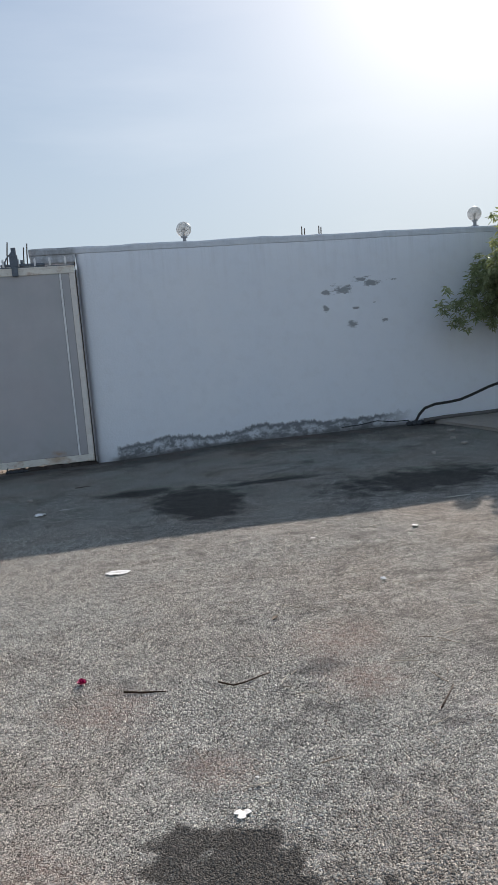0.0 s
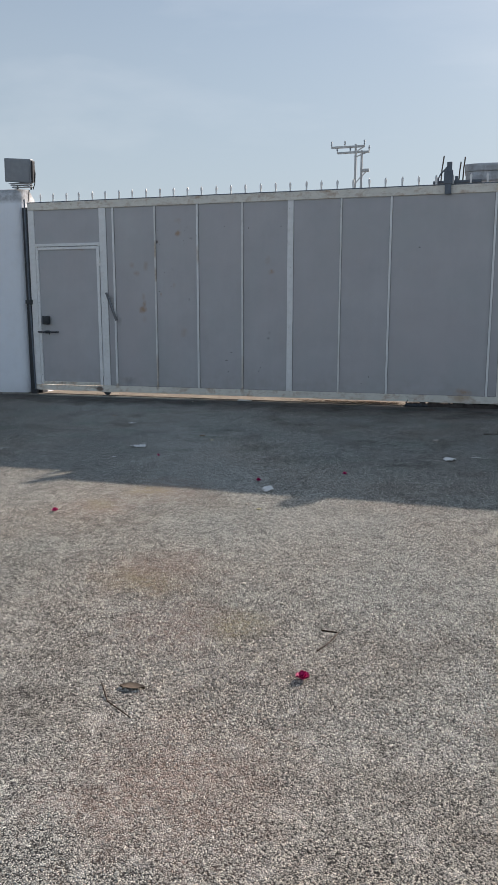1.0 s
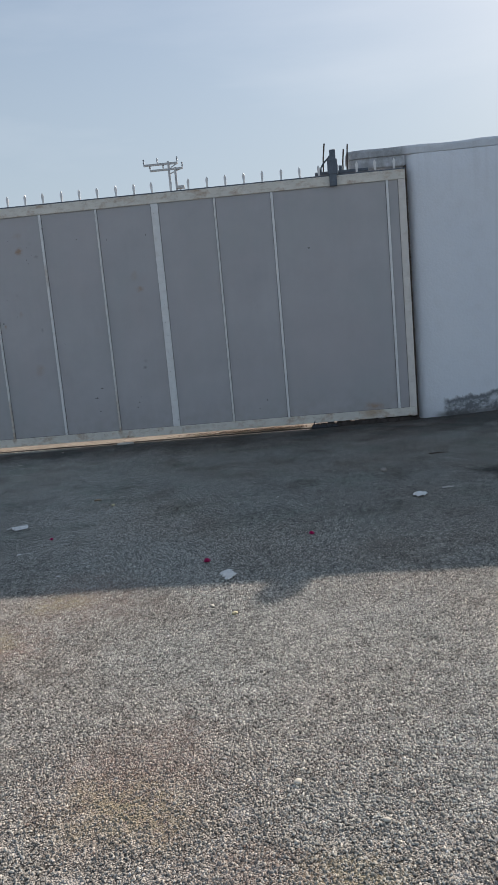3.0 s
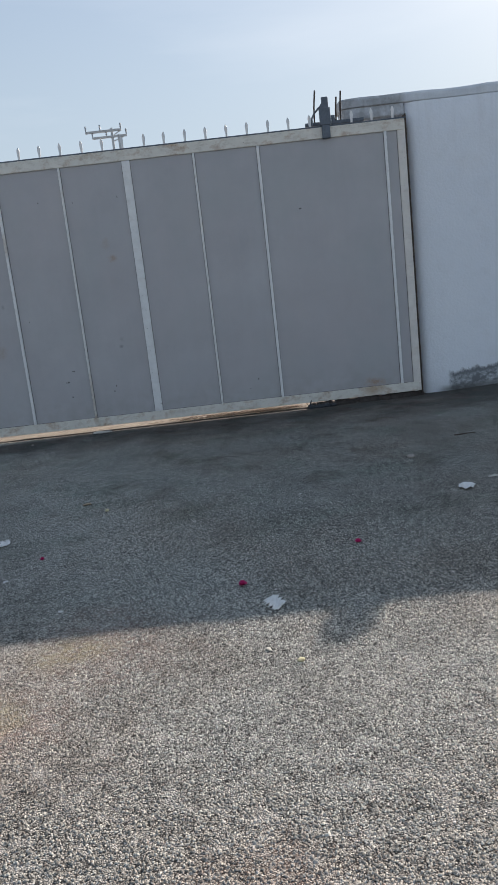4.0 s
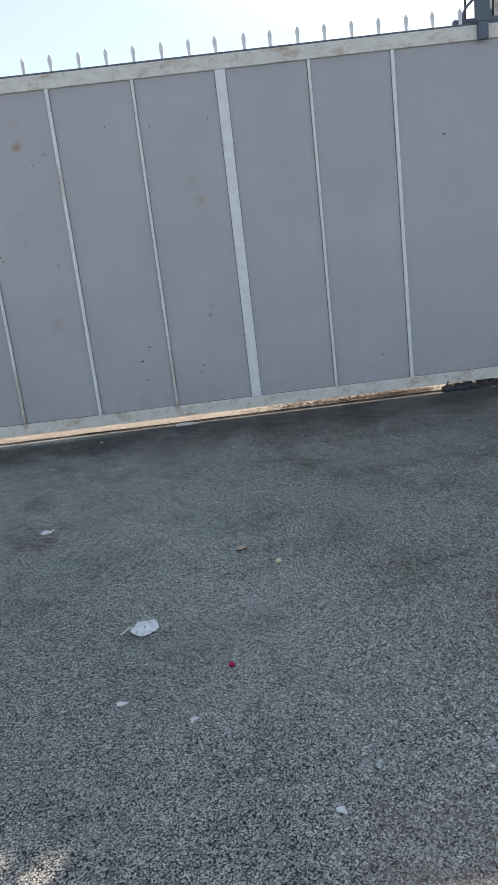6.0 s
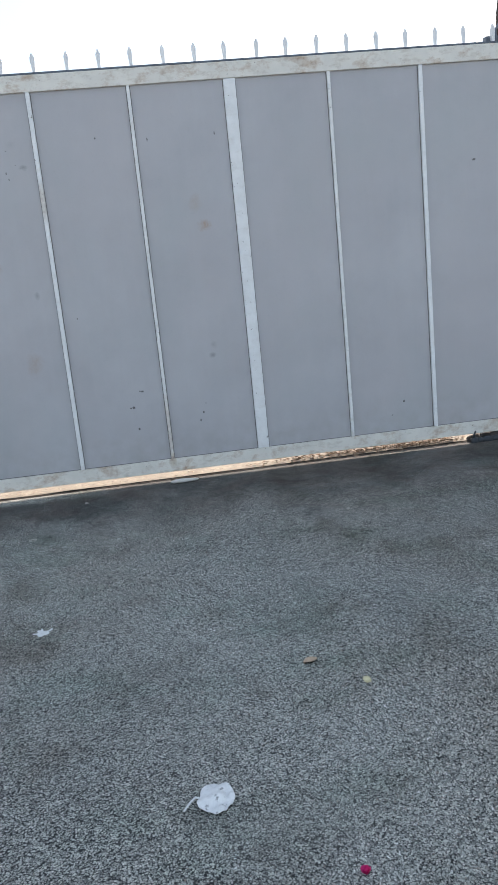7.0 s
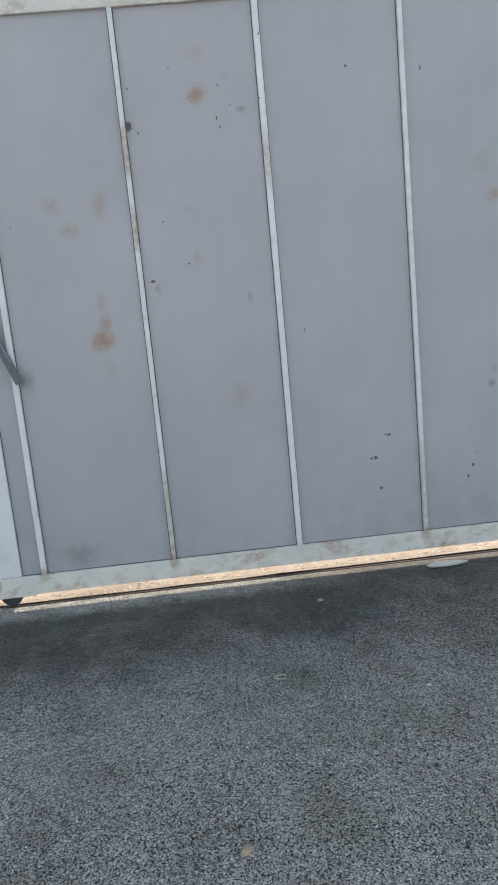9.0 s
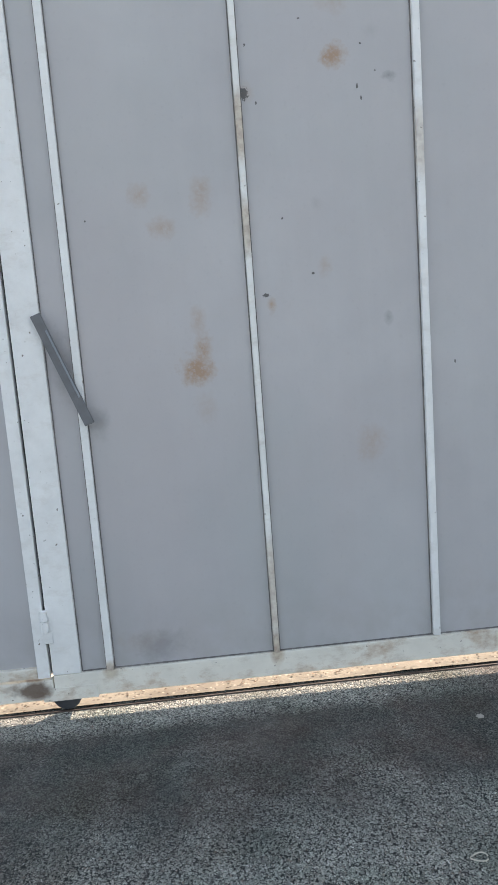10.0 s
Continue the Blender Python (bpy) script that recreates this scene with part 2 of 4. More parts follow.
    # wet and oily patches
    wet = m.most([m.spot(3.98, -3.78, -0.02, 0.75, 0.3, wob, (0.70, 1.35, 1), 1.0), m.spot(3.42, -2.92, 0.0, 0.33, 0.5, wob, (1.7, 0.8, 1), 1.0),
                  m.spot(4.9, -3.1, 0.0, 0.35, 0.6, wob, (2.6, 0.5, 1)), m.spot(3.26, -9.55, -0.17, 0.42, 0.18, wob, (0.9, 1.2, 1)),
                  m.spot(6.4, -4.05, -0.04, 0.8, 0.5, wob, (1.7, 0.9, 1)), m.spot(5.4, -8.3, -0.15, 0.7, 0.8, wob)])
    stone = m.mix(m.math("MULTIPLY", wet, 0.8), stone, (0.022, 0.021, 0.02))
    if loose:
        return m.done(stone, 0.9)
    height = m.math("SUBTRACT", m.math("MULTIPLY", tone.outputs[2], 0.7), m.math("MULTIPLY", d1, 0.9))
    height = m.math("ADD", height, m.math("MULTIPLY", t2.outputs[1], 0.35))
    relief = m.bump(height, 1.0, 0.005, m.bump(m.noise(6, 4), 0.25, 0.012))
    rough = m.mix(wet, (0.92, 0.92, 0.92), (0.85, 0.85, 0.85))
    m.bsdf.inputs["Specular IOR Level"].default_value = 0.2
    return m.done(stone, rough, relief)


def sheet_material():
    """Grey-blue gate paint on thin sheet, with rust blooms and chips."""
    m = Nodes("grey_gate_paint", 0.5)
    blotch, fine = m.noise(1.7, 5, 0.6), m.noise(60, 3)
    col = m.mix(m.span(blotch, 0.3, 0.7), (0.428, 0.424, 0.445), (0.518, 0.514, 0.532))
    streak = m.noise(3.0, 5, 0.6, m.scaled(5.0, 1, 0.35))
    col = m.mix(m.span(streak, 0.45, 0.8, 0, 0.14), col, (0.57, 0.575, 0.59))
    col = m.mix(m.span(m.noise(0.45, 3, 0.5, m.scaled(1, 1, 0.6)), 0.35, 0.65, 0, 0.4), col, (0.40, 0.405, 0.44))
    col = m.mix(m.span(m.noise(0.8, 4, 0.55, m.scaled(1.3, 1, 0.7)), 0.42, 0.66, 0, 0.4), col, (0.50, 0.465, 0.475))
    col = m.mix(m.span(m.noise(1.2, 4, 0.55, m.scaled(1.1, 1, 0.9)), 0.48, 0.68, 0, 0.4), col, (0.415, 0.44, 0.45))
    col = m.mix(m.span(fine, 0.6, 0.85, 0, 0.12), col, (0.2, 0.2, 0.22))
    # dust splashed up from the ground
    dust = m.math("MULTIPLY", m.span(m.axis(2), 0.55, 0.2), m.span(m.noise(9, 4), 0.35, 0.7))
    col = m.mix(m.math("MULTIPLY", dust, 0.35), col, (0.31, 0.29, 0.26))
    wob = m.noise(22, 4, 0.65)
    rust = m.most([m.math("MULTIPLY", m.spot(x, 0.02, z, r, 0.9, wob, (1, 1, st)), w) for x, z, r, st, w in (
        (-1.703, 2.478, 0.06, 0.8, 1.25), (-0.279, 1.904, 0.06, 0.8, 0.9), (-2.292, 1.375, 0.085, 0.9, 1.3), (-2.262, 1.45, 0.045, 1.8, 0.9), (-2.275, 1.56, 0.04, 1.8, 0.45), (-2.27, 1.22, 0.05, 1.5, 0.25),
        (-2.455, 2.035, 0.05, 1.0, 0.55), (-2.23, 2.02, 0.05, 1.8, 0.55), (-2.38, 1.91, 0.06, 0.8, 0.6), (-1.63, 1.03, 0.07, 1.4, 0.4),
        (-1.70, 2.66, 0.07, 0.7, 0.3), (-1.78, 1.73, 0.035, 1.4, 0.35), (2.45, 0.24, 0.14, 0.5, 0.9), (-0.33, 2.06, 0.05, 1.6, 0.3),
        (-3.30, 2.28, 0.08, 0.4, 0.5), (-1.99, 1.60, 0.02, 2.0, 0.8), (-2.03, 2.364, 0.028, 1.4, 0.4), (-2.60, 0.3, 0.12, 0.5, 0.2))])
    rust = m.math("MULTIPLY", rust, m.span(m.noise(75, 3), 0.22, 0.55, 0.25, 1.0))
    col = m.mix(m.math("MULTIPLY", m.math("MINIMUM", rust, 1.0), 0.75), col, (0.37, 0.21, 0.10))
    # dark smudges; the last two entries paint the grip bar's shadow on the sheet
    smudge_and_shade = m.most([m.math("MULTIPLY", m.spot(x, 0.02, z, rr, 0.9, wob, (st, 1, 1)), w) for x, z, rr, st, w in (
        (-1.50, 2.40, 0.022, 1.5, 0.6), (-1.796, 1.961, 0.03, 1.0, 0.12), (-1.56, 2.56, 0.03, 1.2, 0.1), (-2.53, 0.275, 0.09, 1.3, 0.35),
        (-0.318, 0.956, 0.025, 1.3, 0.5), (-0.305, 1.035, 0.03, 1.0, 0.25), (-1.54, 1.52, 0.03, 0.8, 0.4), (-2.79, 1.42, 0.16, 0.4, 0.35), (-2.69, 1.20, 0.07, 0.8, 0.3))])
    col = m.mix(smudge_and_shade, col, (0.13, 0.125, 0.13))
    chipn = m.noise(160, 2)
    chips = m.most([m.spot(x, 0.02, z, r, 0.25, chipn, (1, 1, st)) for x, z, r, st in (
        (-0.956, 0.627, 0.011, 0.9), (-2.04, 2.362, 0.016, 1.5), (-0.878, 0.743, 0.011, 0.7), (-0.978, 0.625, 0.007, 1), (-0.896, 0.745, 0.006, 1), (-0.935, 0.46, 0.008, 1.3),
        (-0.435, 0.532, 0.007, 1.5), (-0.41, 0.60, 0.004, 1), (-2.009, 1.635, 0.014, 0.6), (-1.55, 2.42, 0.003, 1.5),
        (-1.607, 2.326, 0.004, 2.0), (-0.62, 2.52, 0.004, 3.0), (-0.14, 2.53, 0.004, 3.5), (1.15, 0.43, 0.008, 1.4),
        (1.05, 0.33, 0.006, 0.7), (1.79, 2.2, 0.016, 0.6), (-1.28, 1.33, 0.004, 2), (-2.66, 1.95, 0.004, 1),
        (-1.998, 2.328, 0.004, 1.6), (-1.929, 1.915, 0.005, 1), (-1.824, 1.706, 0.006, 1), (-1.825, 2.609, 0.005, 0.7), (-2.027, 2.528, 0.004, 1.8),
        (-1.62, 2.367, 0.004, 3.0), (-1.601, 2.515, 0.004, 1), (-0.982, 2.554, 0.006, 1.2), (-0.462, 0.474, 0.007, 1.6))])
    col = m.mix(m.math("MULTIPLY", chips, 0.85), col, (0.05, 0.045, 0.045))
    relief = m.bump(m.noise(1.1, 3, 0.5, m.scaled(1, 1, 0.5)), 0.35, 0.05, m.bump(fine, 0.08, 0.002))
    return m.done(col, m.span(blotch, 0.3, 0.7, 0.42, 0.58), relief)


def tube_material(name, base, rust_more):
    """Pale painted steel tube with rust and grime."""
    m = Nodes(name, 0.5)
    n = m.noise(7, 5, 0.65)
    col = m.mix(m.span(n, 0.3, 0.7), tuple(c * 0.86 for c in base), base)
    grime = m.span(m.noise(16, 5, 0.7, m.scaled(0.5, 1, 1)), 0.52, 0.72)
    col = m.mix(m.math("MULTIPLY", grime, 0.15 + 0.45 * rust_more), col, (0.36, 0.29, 0.22))
    rust = m.math("MULTIPLY", m.span(m.noise(4.5, 6, 0.72, m.scaled(1, 1, 1.6)), 0.66 - 0.17 * rust_more, 0.80 - 0.14 * rust_more), rust_more)
    col = m.mix(rust, col, m.mix(m.span(m.noise(23, 4), 0.4, 0.65), (0.50, 0.37, 0.26), (0.33, 0.185, 0.10)))
    wear = m.most([m.math("MULTIPLY", m.spot(x, 0.0, z, 0.12, 0.5, m.noise(18, 4), (0.3, 1, st), 0.5), w) for x, z, st, w in (
        (-2.067, 2.245, 1.3, 0.9), (-2.067, 1.89, 1.0, 0.85), (-2.067, 0.45, 2.4, 0.7), (-1.396, 2.16, 1.3, 0.6), (-0.711, 0.45, 2.6, 0.55),
        (-0.711, 0.20, 0.7, 0.9), (-2.067, 0.22, 0.8, 1.0), (-2.745, 0.20, 0.4, 0.9))])
    col = m.mix(m.math("MULTIPLY", wear, 0.75), col, m.mix(m.span(m.noise(30, 4), 0.4, 0.62), (0.55, 0.47, 0.36), (0.30, 0.18, 0.11)))
    burn = m.math("MULTIPLY", m.spot(-3.06, 0.0, 0.15, 0.075, 0.5, m.noise(14, 4), (1.3, 1, 0.7)), 0.85)
    col = m.mix(burn, col, (0.10, 0.055, 0.035))
    bloom = m.math("MULTIPLY", m.spot(2.42, 0.0, 0.17, 0.17, 0.9, m.noise(9, 4), (1.2, 1, 0.5)), 0.65)
    col = m.mix(bloom, col, (0.40, 0.25, 0.12))
    spots = m.span(m.noise(45, 2), 0.70, 0.74)
    col = m.mix(m.math("MULTIPLY", spots, 0.8), col, (0.07, 0.045, 0.03))
    return m.done(col, m.span(n, 0.3, 0.7, 0.42, 0.65), m.bump(m.noise(90, 3), 0.15, 0.003))


def wall_material():
    """White lime-washed plaster, mouldy along its foot, with flaked scars."""
    m = Nodes("white_plaster", 0.85)
    broad, mid = m.noise(0.7, 5, 0.6), m.noise(6, 5)
    col = m.mix(m.span(broad, 0.3, 0.7), (0.82, 0.865, 0.94), (0.865, 0.90, 0.955))
    col = m.mix(m.span(mid, 0.5, 0.8, 0, 0.14), col, (0.60, 0.60, 0.60))
    runs = m.noise(2.0, 5, 0.6, m.scaled(6, 6, 0.5))
    high = m.span(m.axis(2), 2.5, 3.3)
    col = m.mix(m.math("MULTIPLY", m.math("MULTIPLY", m.span(runs, 0.5, 0.8), high), 0.22), col, (0.36, 0.35, 0.34))
    # weathered coping and the dirty stub over the gate's end
    col = m.mix(m.math("MULTIPLY", m.span(m.axis(2), 3.165, 3.175), m.span(m.noise(5, 5, 0.7, m.scaled(1, 1, 2)), 0.3, 0.7, 0.15, 0.45)), col, (0.40, 0.44, 0.48))
    dirty = m.math("MULTIPLY", m.span(m.axis(0), 3.03, 2.96), m.span(m.axis(2), 3.0, 3.06))
    col = m.mix(m.math("MULTIPLY", dirty, m.span(m.noise(9, 5, 0.7), 0.3, 0.6, 0.25, 0.7)), col, (0.18, 0.185, 0.19))
    # mould: a ragged, upward-licking band over the ground, flaked pale below
    tongue = m.math("ADD", m.math("MULTIPLY", m.noise(2.1, 6, 0.7, m.scaled(1, 1, 0.35)), 0.42), m.math("MULTIPLY", m.noise(15, 6, 0.75), 0.10))
    edge = m.math("SUBTRACT", m.axis(2), m.math("SUBTRACT", tongue, 0.27))
    rise = m.span(m.axis(0), 5.5, 3.0, 0.0, 0.085)           # the ground climbs along the wall
    edge = m.math("ADD", edge, rise)
    starts = m.math("ADD", m.axis(0), m.math("MULTIPLY", m.noise(14, 4, 0.6), 0.12))
    along = m.math("MULTIPLY", m.span(starts, 3.36, 3.42), m.span(m.axis(0), 8.2, 7.6))
    band = m.math("MULTIPLY", m.span(edge, 0.37, 0.33), along)
    patchy = m.span(m.noise(6.5, 6, 0.72, m.scaled(1, 1, 1.3)), 0.40, 0.56, 0.3, 1.0)
    crust = m.most([patchy, m.span(edge, 0.24, 0.31)])
    col = m.mix(m.math("MULTIPLY", m.math("MULTIPLY", band, crust), 0.85), col, (0.105, 0.115, 0.125))
    foot = m.math("MULTIPLY", m.span(m.math("ADD", m.axis(2), rise), 0.19, 0.14), m.span(starts, 3.22, 3.36))
    col = m.mix(m.math("MULTIPLY", foot, 0.65), col, (0.15, 0.15, 0.15))
    wob = m.noise(13, 5, 0.75, m.scaled(0.6, 1, 1.4))
    scars = m.most([m.spot(x, 0.13, z, r * 1.05, 0.5, wob, (st, 1, 1), 4.0) for x, z, r, st in (
        (6.82, 2.36, 0.045, 1.5), (7.08, 2.39, 0.07, 2.6), (7.42, 2.53, 0.045, 3.2), (7.60, 2.47, 0.05, 3.0), (6.80, 2.10, 0.05, 0.9),
        (7.30, 2.08, 0.025, 2.4), (7.22, 1.83, 0.055, 1.7), (7.80, 1.85, 0.04, 1.4), (7.95, 2.50, 0.022, 3.0), (7.62, 2.15, 0.022, 1.5))])
    col = m.mix(m.math("MULTIPLY", scars, 0.7), col, (0.14, 0.15, 0.165))
    relief = m.bump(m.math("SUBTRACT", m.noise(40, 4), m.math("MULTIPLY", m.most([scars, band]), 0.6)), 0.35, 0.012, m.bump(m.noise(3, 4), 0.4, 0.03))
    return m.done(col, 0.88, relief)


def sand_material():
    """Pale dusty yard earth with dark grit and straw-coloured crumbs."""
    m = Nodes("sandy_yard_earth", 0.95)
    col = m.mix(m.span(m.noise(5, 5, 0.65), 0.35, 0.65), (0.17, 0.145, 0.115), (0.245, 0.215, 0.17))
    d, c = m.cells(60.0)
    tone = m.add("ShaderNodeSeparateColor")
    m.link(c, tone.inputs[0])
    grit = m.math("MULTIPLY", m.span(tone.outputs[0], 0.72, 0.80), m.span(d, 0.5, 0.3))
    col = m.mix(m.math("MULTIPLY", grit, 0.85), col, (0.06, 0.045, 0.035))
    col = m.mix(m.math("MULTIPLY", m.span(tone.outputs[1], 0.80, 0.88), m.span(d, 0.45, 0.3)), col, (0.34, 0.30, 0.24))
    return m.done(col, 0.95, m.bump(m.noise(45, 4), 0.6, 0.008))


def soiled_material():
    """White film with specks of dirt."""
    m = Nodes("soiled_white_film", 0.45)
    col = m.mix(m.span(m.noise(30, 4), 0.35, 0.7), (0.82, 0.82, 0.81), (0.66, 0.66, 0.66))
    return m.done(m.mix(m.span(m.noise(55, 3), 0.62, 0.68, 0, 0.8), col, (0.20, 0.20, 0.20)), 0.45, m.bump(m.noise(60, 3), 0.4, 0.006))


def leaf_material(name, dark, light):
    m = Nodes(name, 0.5)
    info = m.add("ShaderNodeNewGeometry").outputs["Random Per Island"]
    col = m.mix(info, dark, light)
    m.bsdf.inputs["Subsurface Weight"].default_value = 0.0
    trans = m.add("ShaderNodeBsdfTranslucent")
    m.link(m.mix(0.5, col, (0.25, 0.32, 0.05)), trans.inputs["Color"])
    both = m.add("ShaderNodeMixShader")
    both.inputs[0].default_value = 0.35
    m.link(m.bsdf.outputs[0], both.inputs[1])
    m.link(trans.outputs[0], both.inputs[2])
    m.link(both.outputs[0], m.tree.nodes["Material Output"].inputs["Surface"])
    return m.done(col)


MAT_GROUND = ground_material("chip_sealed_asphalt")
MAT_CHIP = ground_material("loose_chip_stone", True)
MAT_SHEET = sheet_material()
MAT_TUBE = tube_material("pale_grey_tube", (0.89, 0.895, 0.90), 0.08)
MAT_RAIL = tube_material("rusty_pale_rail", (0.82, 0.79, 0.725), 0.85)
MAT_POST = tube_material("beige_post_tube", (0.83, 0.79, 0.745), 0.22)
MAT_STREAK = tube_material("rust_streaked_tube", (0.86, 0.86, 0.85), 0.35)
MAT_WALL = wall_material()
MAT_SAND = sand_material()
MAT_EARTH = plain("dark_damp_earth", (0.06, 0.05, 0.045), 0.95, vary=0.4, scale=40, relief=0.7)
MAT_CONCRETE = plain("bare_concrete", (0.36, 0.33, 0.30), 0.9, vary=0.2, scale=25, relief=0.4)
MAT_DARK = plain("dark_weathered_steel", (0.045, 0.05, 0.058), 0.6, 0.3, vary=0.35, scale=40)
# dark grey that puts gap shadow and grime along the gate's joints
MAT_SEAM = plain("dark_seam_strip", (0.19, 0.18, 0.175), 0.8, vary=0.6, scale=22)
MAT_GUIDE = plain("blue_grey_old_steel", (0.13, 0.155, 0.19), 0.6, 0.2, vary=0.3, scale=40)
MAT_TAN = plain("pale_tan_leaf", (0.50, 0.37, 0.26), 0.8, vary=0.3, scale=60)
MAT_RUST = plain("rusted_steel", (0.085, 0.065, 0.055), 0.8, 0.2, vary=0.4, scale=60)
MAT_BAR = plain("grey_painted_flat_bar", (0.15, 0.155, 0.17), 0.5, 0.1, vary=0.2, scale=30)
MAT_RUBBER = plain("black_rubber", (0.02, 0.02, 0.021), 0.6, vary=0.3, scale=40)
MAT_BOX = plain("grey_lamp_housing", (0.26, 0.285, 0.32), 0.5, 0.2, vary=0.15, scale=14)
MAT_PYLON = plain("galvanised_line_pole", (0.52, 0.54, 0.56), 0.7, 0.2, vary=0.15, scale=3)
MAT_PAPER = plain("white_litter", (0.78, 0.78, 0.77), 0.6, vary=0.1, scale=40, relief=0.3)
MAT_SOILED = soiled_material()
MAT_PETAL = plain("magenta_petal", (0.62, 0.03, 0.19), 0.6, vary=0.35, scale=60)
MAT_TWIG = plain("dry_twig", (0.075, 0.05, 0.035), 0.85, vary=0.35, scale=70)
MAT_DRYLEAF = plain("dry_leaf", (0.15, 0.115, 0.085), 0.8, vary=0.4, scale=60)
straw = Nodes("bleached_straw", 0.7)
MAT_STRAW = straw.done(straw.mix(straw.add("ShaderNodeNewGeometry").outputs["Random Per Island"], (0.26, 0.21, 0.16), (0.76, 0.71, 0.61)))
mulch = Nodes("mixed_dry_leaves", 0.8)
MAT_MULCH = mulch.done(mulch.mix(mulch.add("ShaderNodeNewGeometry").outputs["Random Per Island"], (0.07, 0.045, 0.03), (0.30, 0.21, 0.145)))
MAT_PEBBLE = plain("pale_pebble", (0.62, 0.58, 0.50), 0.8, vary=0.2, scale=50)
MAT_YELLOW = plain("yellowish_stone", (0.68, 0.61, 0.38), 0.8, vary=0.25, scale=50)
MAT_PIPE = plain("dusty_grey_pipe", (0.13, 0.125, 0.12), 0.8, vary=0.3, scale=20)
MAT_PALEWOOD = plain("bleached_driftwood", (0.56, 0.54, 0.50), 0.8, vary=0.2, scale=40)
MAT_BARK = plain("grey_brown_bark", (0.13, 0.10, 0.075), 0.9, vary=0.4, scale=25, relief=0.8)
MAT_LEAF = leaf_material("green_leaf", (0.19, 0.23, 0.13), (0.48, 0.52, 0.32))
glass = Nodes("cloudy_globe_glass", 0.25)
see = glass.add("ShaderNodeBsdfTransparent")
mixg = glass.add("ShaderNodeMixShader")
mixg.inputs[0].default_value = 0.36
glass.link(see.outputs[0], mixg.inputs[1])
glass.link(glass.bsdf.outputs[0], mixg.inputs[2])
glass.link(mixg.outputs[0], glass.tree.nodes["Material Output"].inputs["Surface"])
MAT_GLASS = glass.done((0.62, 0.62, 0.60))


# ---- building tools ----
def box(bm, x0, x1, y0, y1, z0, z1, bevel=0.0):
    """Adds one box, its edges eased by bevel."""
    made = bmesh.ops.create_cube(bm, size=1.0, matrix=Matrix.Translation(((x0 + x1) / 2, (y0 + y1) / 2, (z0 + z1) / 2))
                                 @ Matrix.Diagonal((x1 - x0, y1 - y0, z1 - z0, 1)))
    if bevel:
        edges = list({e for v in made["verts"] for e in v.link_edges})
        bmesh.ops.bevel(bm, geom=edges, offset=bevel, segments=2, affect="EDGES", profile=0.5)
    return bm


def boxed(*args):
    return box(bmesh.new(), *args)


def rod(bm, points, radius, sides=8, taper=1.0):
    """Adds a tube through the points, closed at both ends."""
    rings = []
    pts = [Vector(p) for p in points]
    for i, p in enumerate(pts):
        way = (pts[min(i + 1, len(pts) - 1)] - pts[max(i - 1, 0)]).normalized()
        side = way.orthogonal().normalized() if i == 0 else (side - way * side.dot(way)).normalized()
        up = way.cross(side)
        r = radius * (1 + (taper - 1) * i / max(1, len(pts) - 1))
        rings.append([bm.verts.new(p + r * (math.cos(a) * side + math.sin(a) * up)) for a in (2 * math.pi * k / sides for k in range(sides))])
    for a, b in zip(rings, rings[1:]):
        for k in range(sides):
            bm.faces.new((a[k], a[(k + 1) % sides], b[(k + 1) % sides], b[k]))
    bm.faces.new(rings[0][::-1])
    bm.faces.new(rings[-1])
    return bm


def to_mesh(name, bm, material, smooth=False):
    bmesh.ops.recalc_face_normals(bm, faces=bm.faces)
    me = bpy.data.meshes.new(name)
    bm.to_mesh(me)
    bm.free()
    me.materials.append(material)
    if smooth:
        me.polygons.foreach_set("use_smooth", [True] * len(me.polygons))
    return me


def part(name, bm, material, parent, label="", smooth=False):
    """Links a bmesh as one mesh under a thing or a part."""
    ob = new(name, to_mesh(name, bm, material, smooth))
    ob.parent = parent
    return tagged(ob, label)


def thing(name, bm, material, label, category, group="", kind="", at=(0, 0, 0), smooth=False):
    ob = new(name, to_mesh(name, bm, material, smooth))
    ob.location = at
    return tagged(ob, label, category, group, kind)


def holder(name, label, category, at=(0, 0, 0), kind="", group=""):
    ob = new(name)
    ob.location = at
    return tagged(ob, label, category, group, kind)


def step(a, b, v):
    t = min(1, max(0, (v - a) / (b - a)))
    return t * t * (3 - 2 * t)


def gz(x, y):
    """Height of the ground: level at the gate, falling gently away from it."""
    fall = -y - 1.5
    z = 0.035 - 0.0265 * (math.log1p(math.exp(3 * fall)) / 3 if fall < 12 else fall)
    z += 0.085 * step(3.0, 5.5, x) * step(-2.0, 0.0, y)
    return z


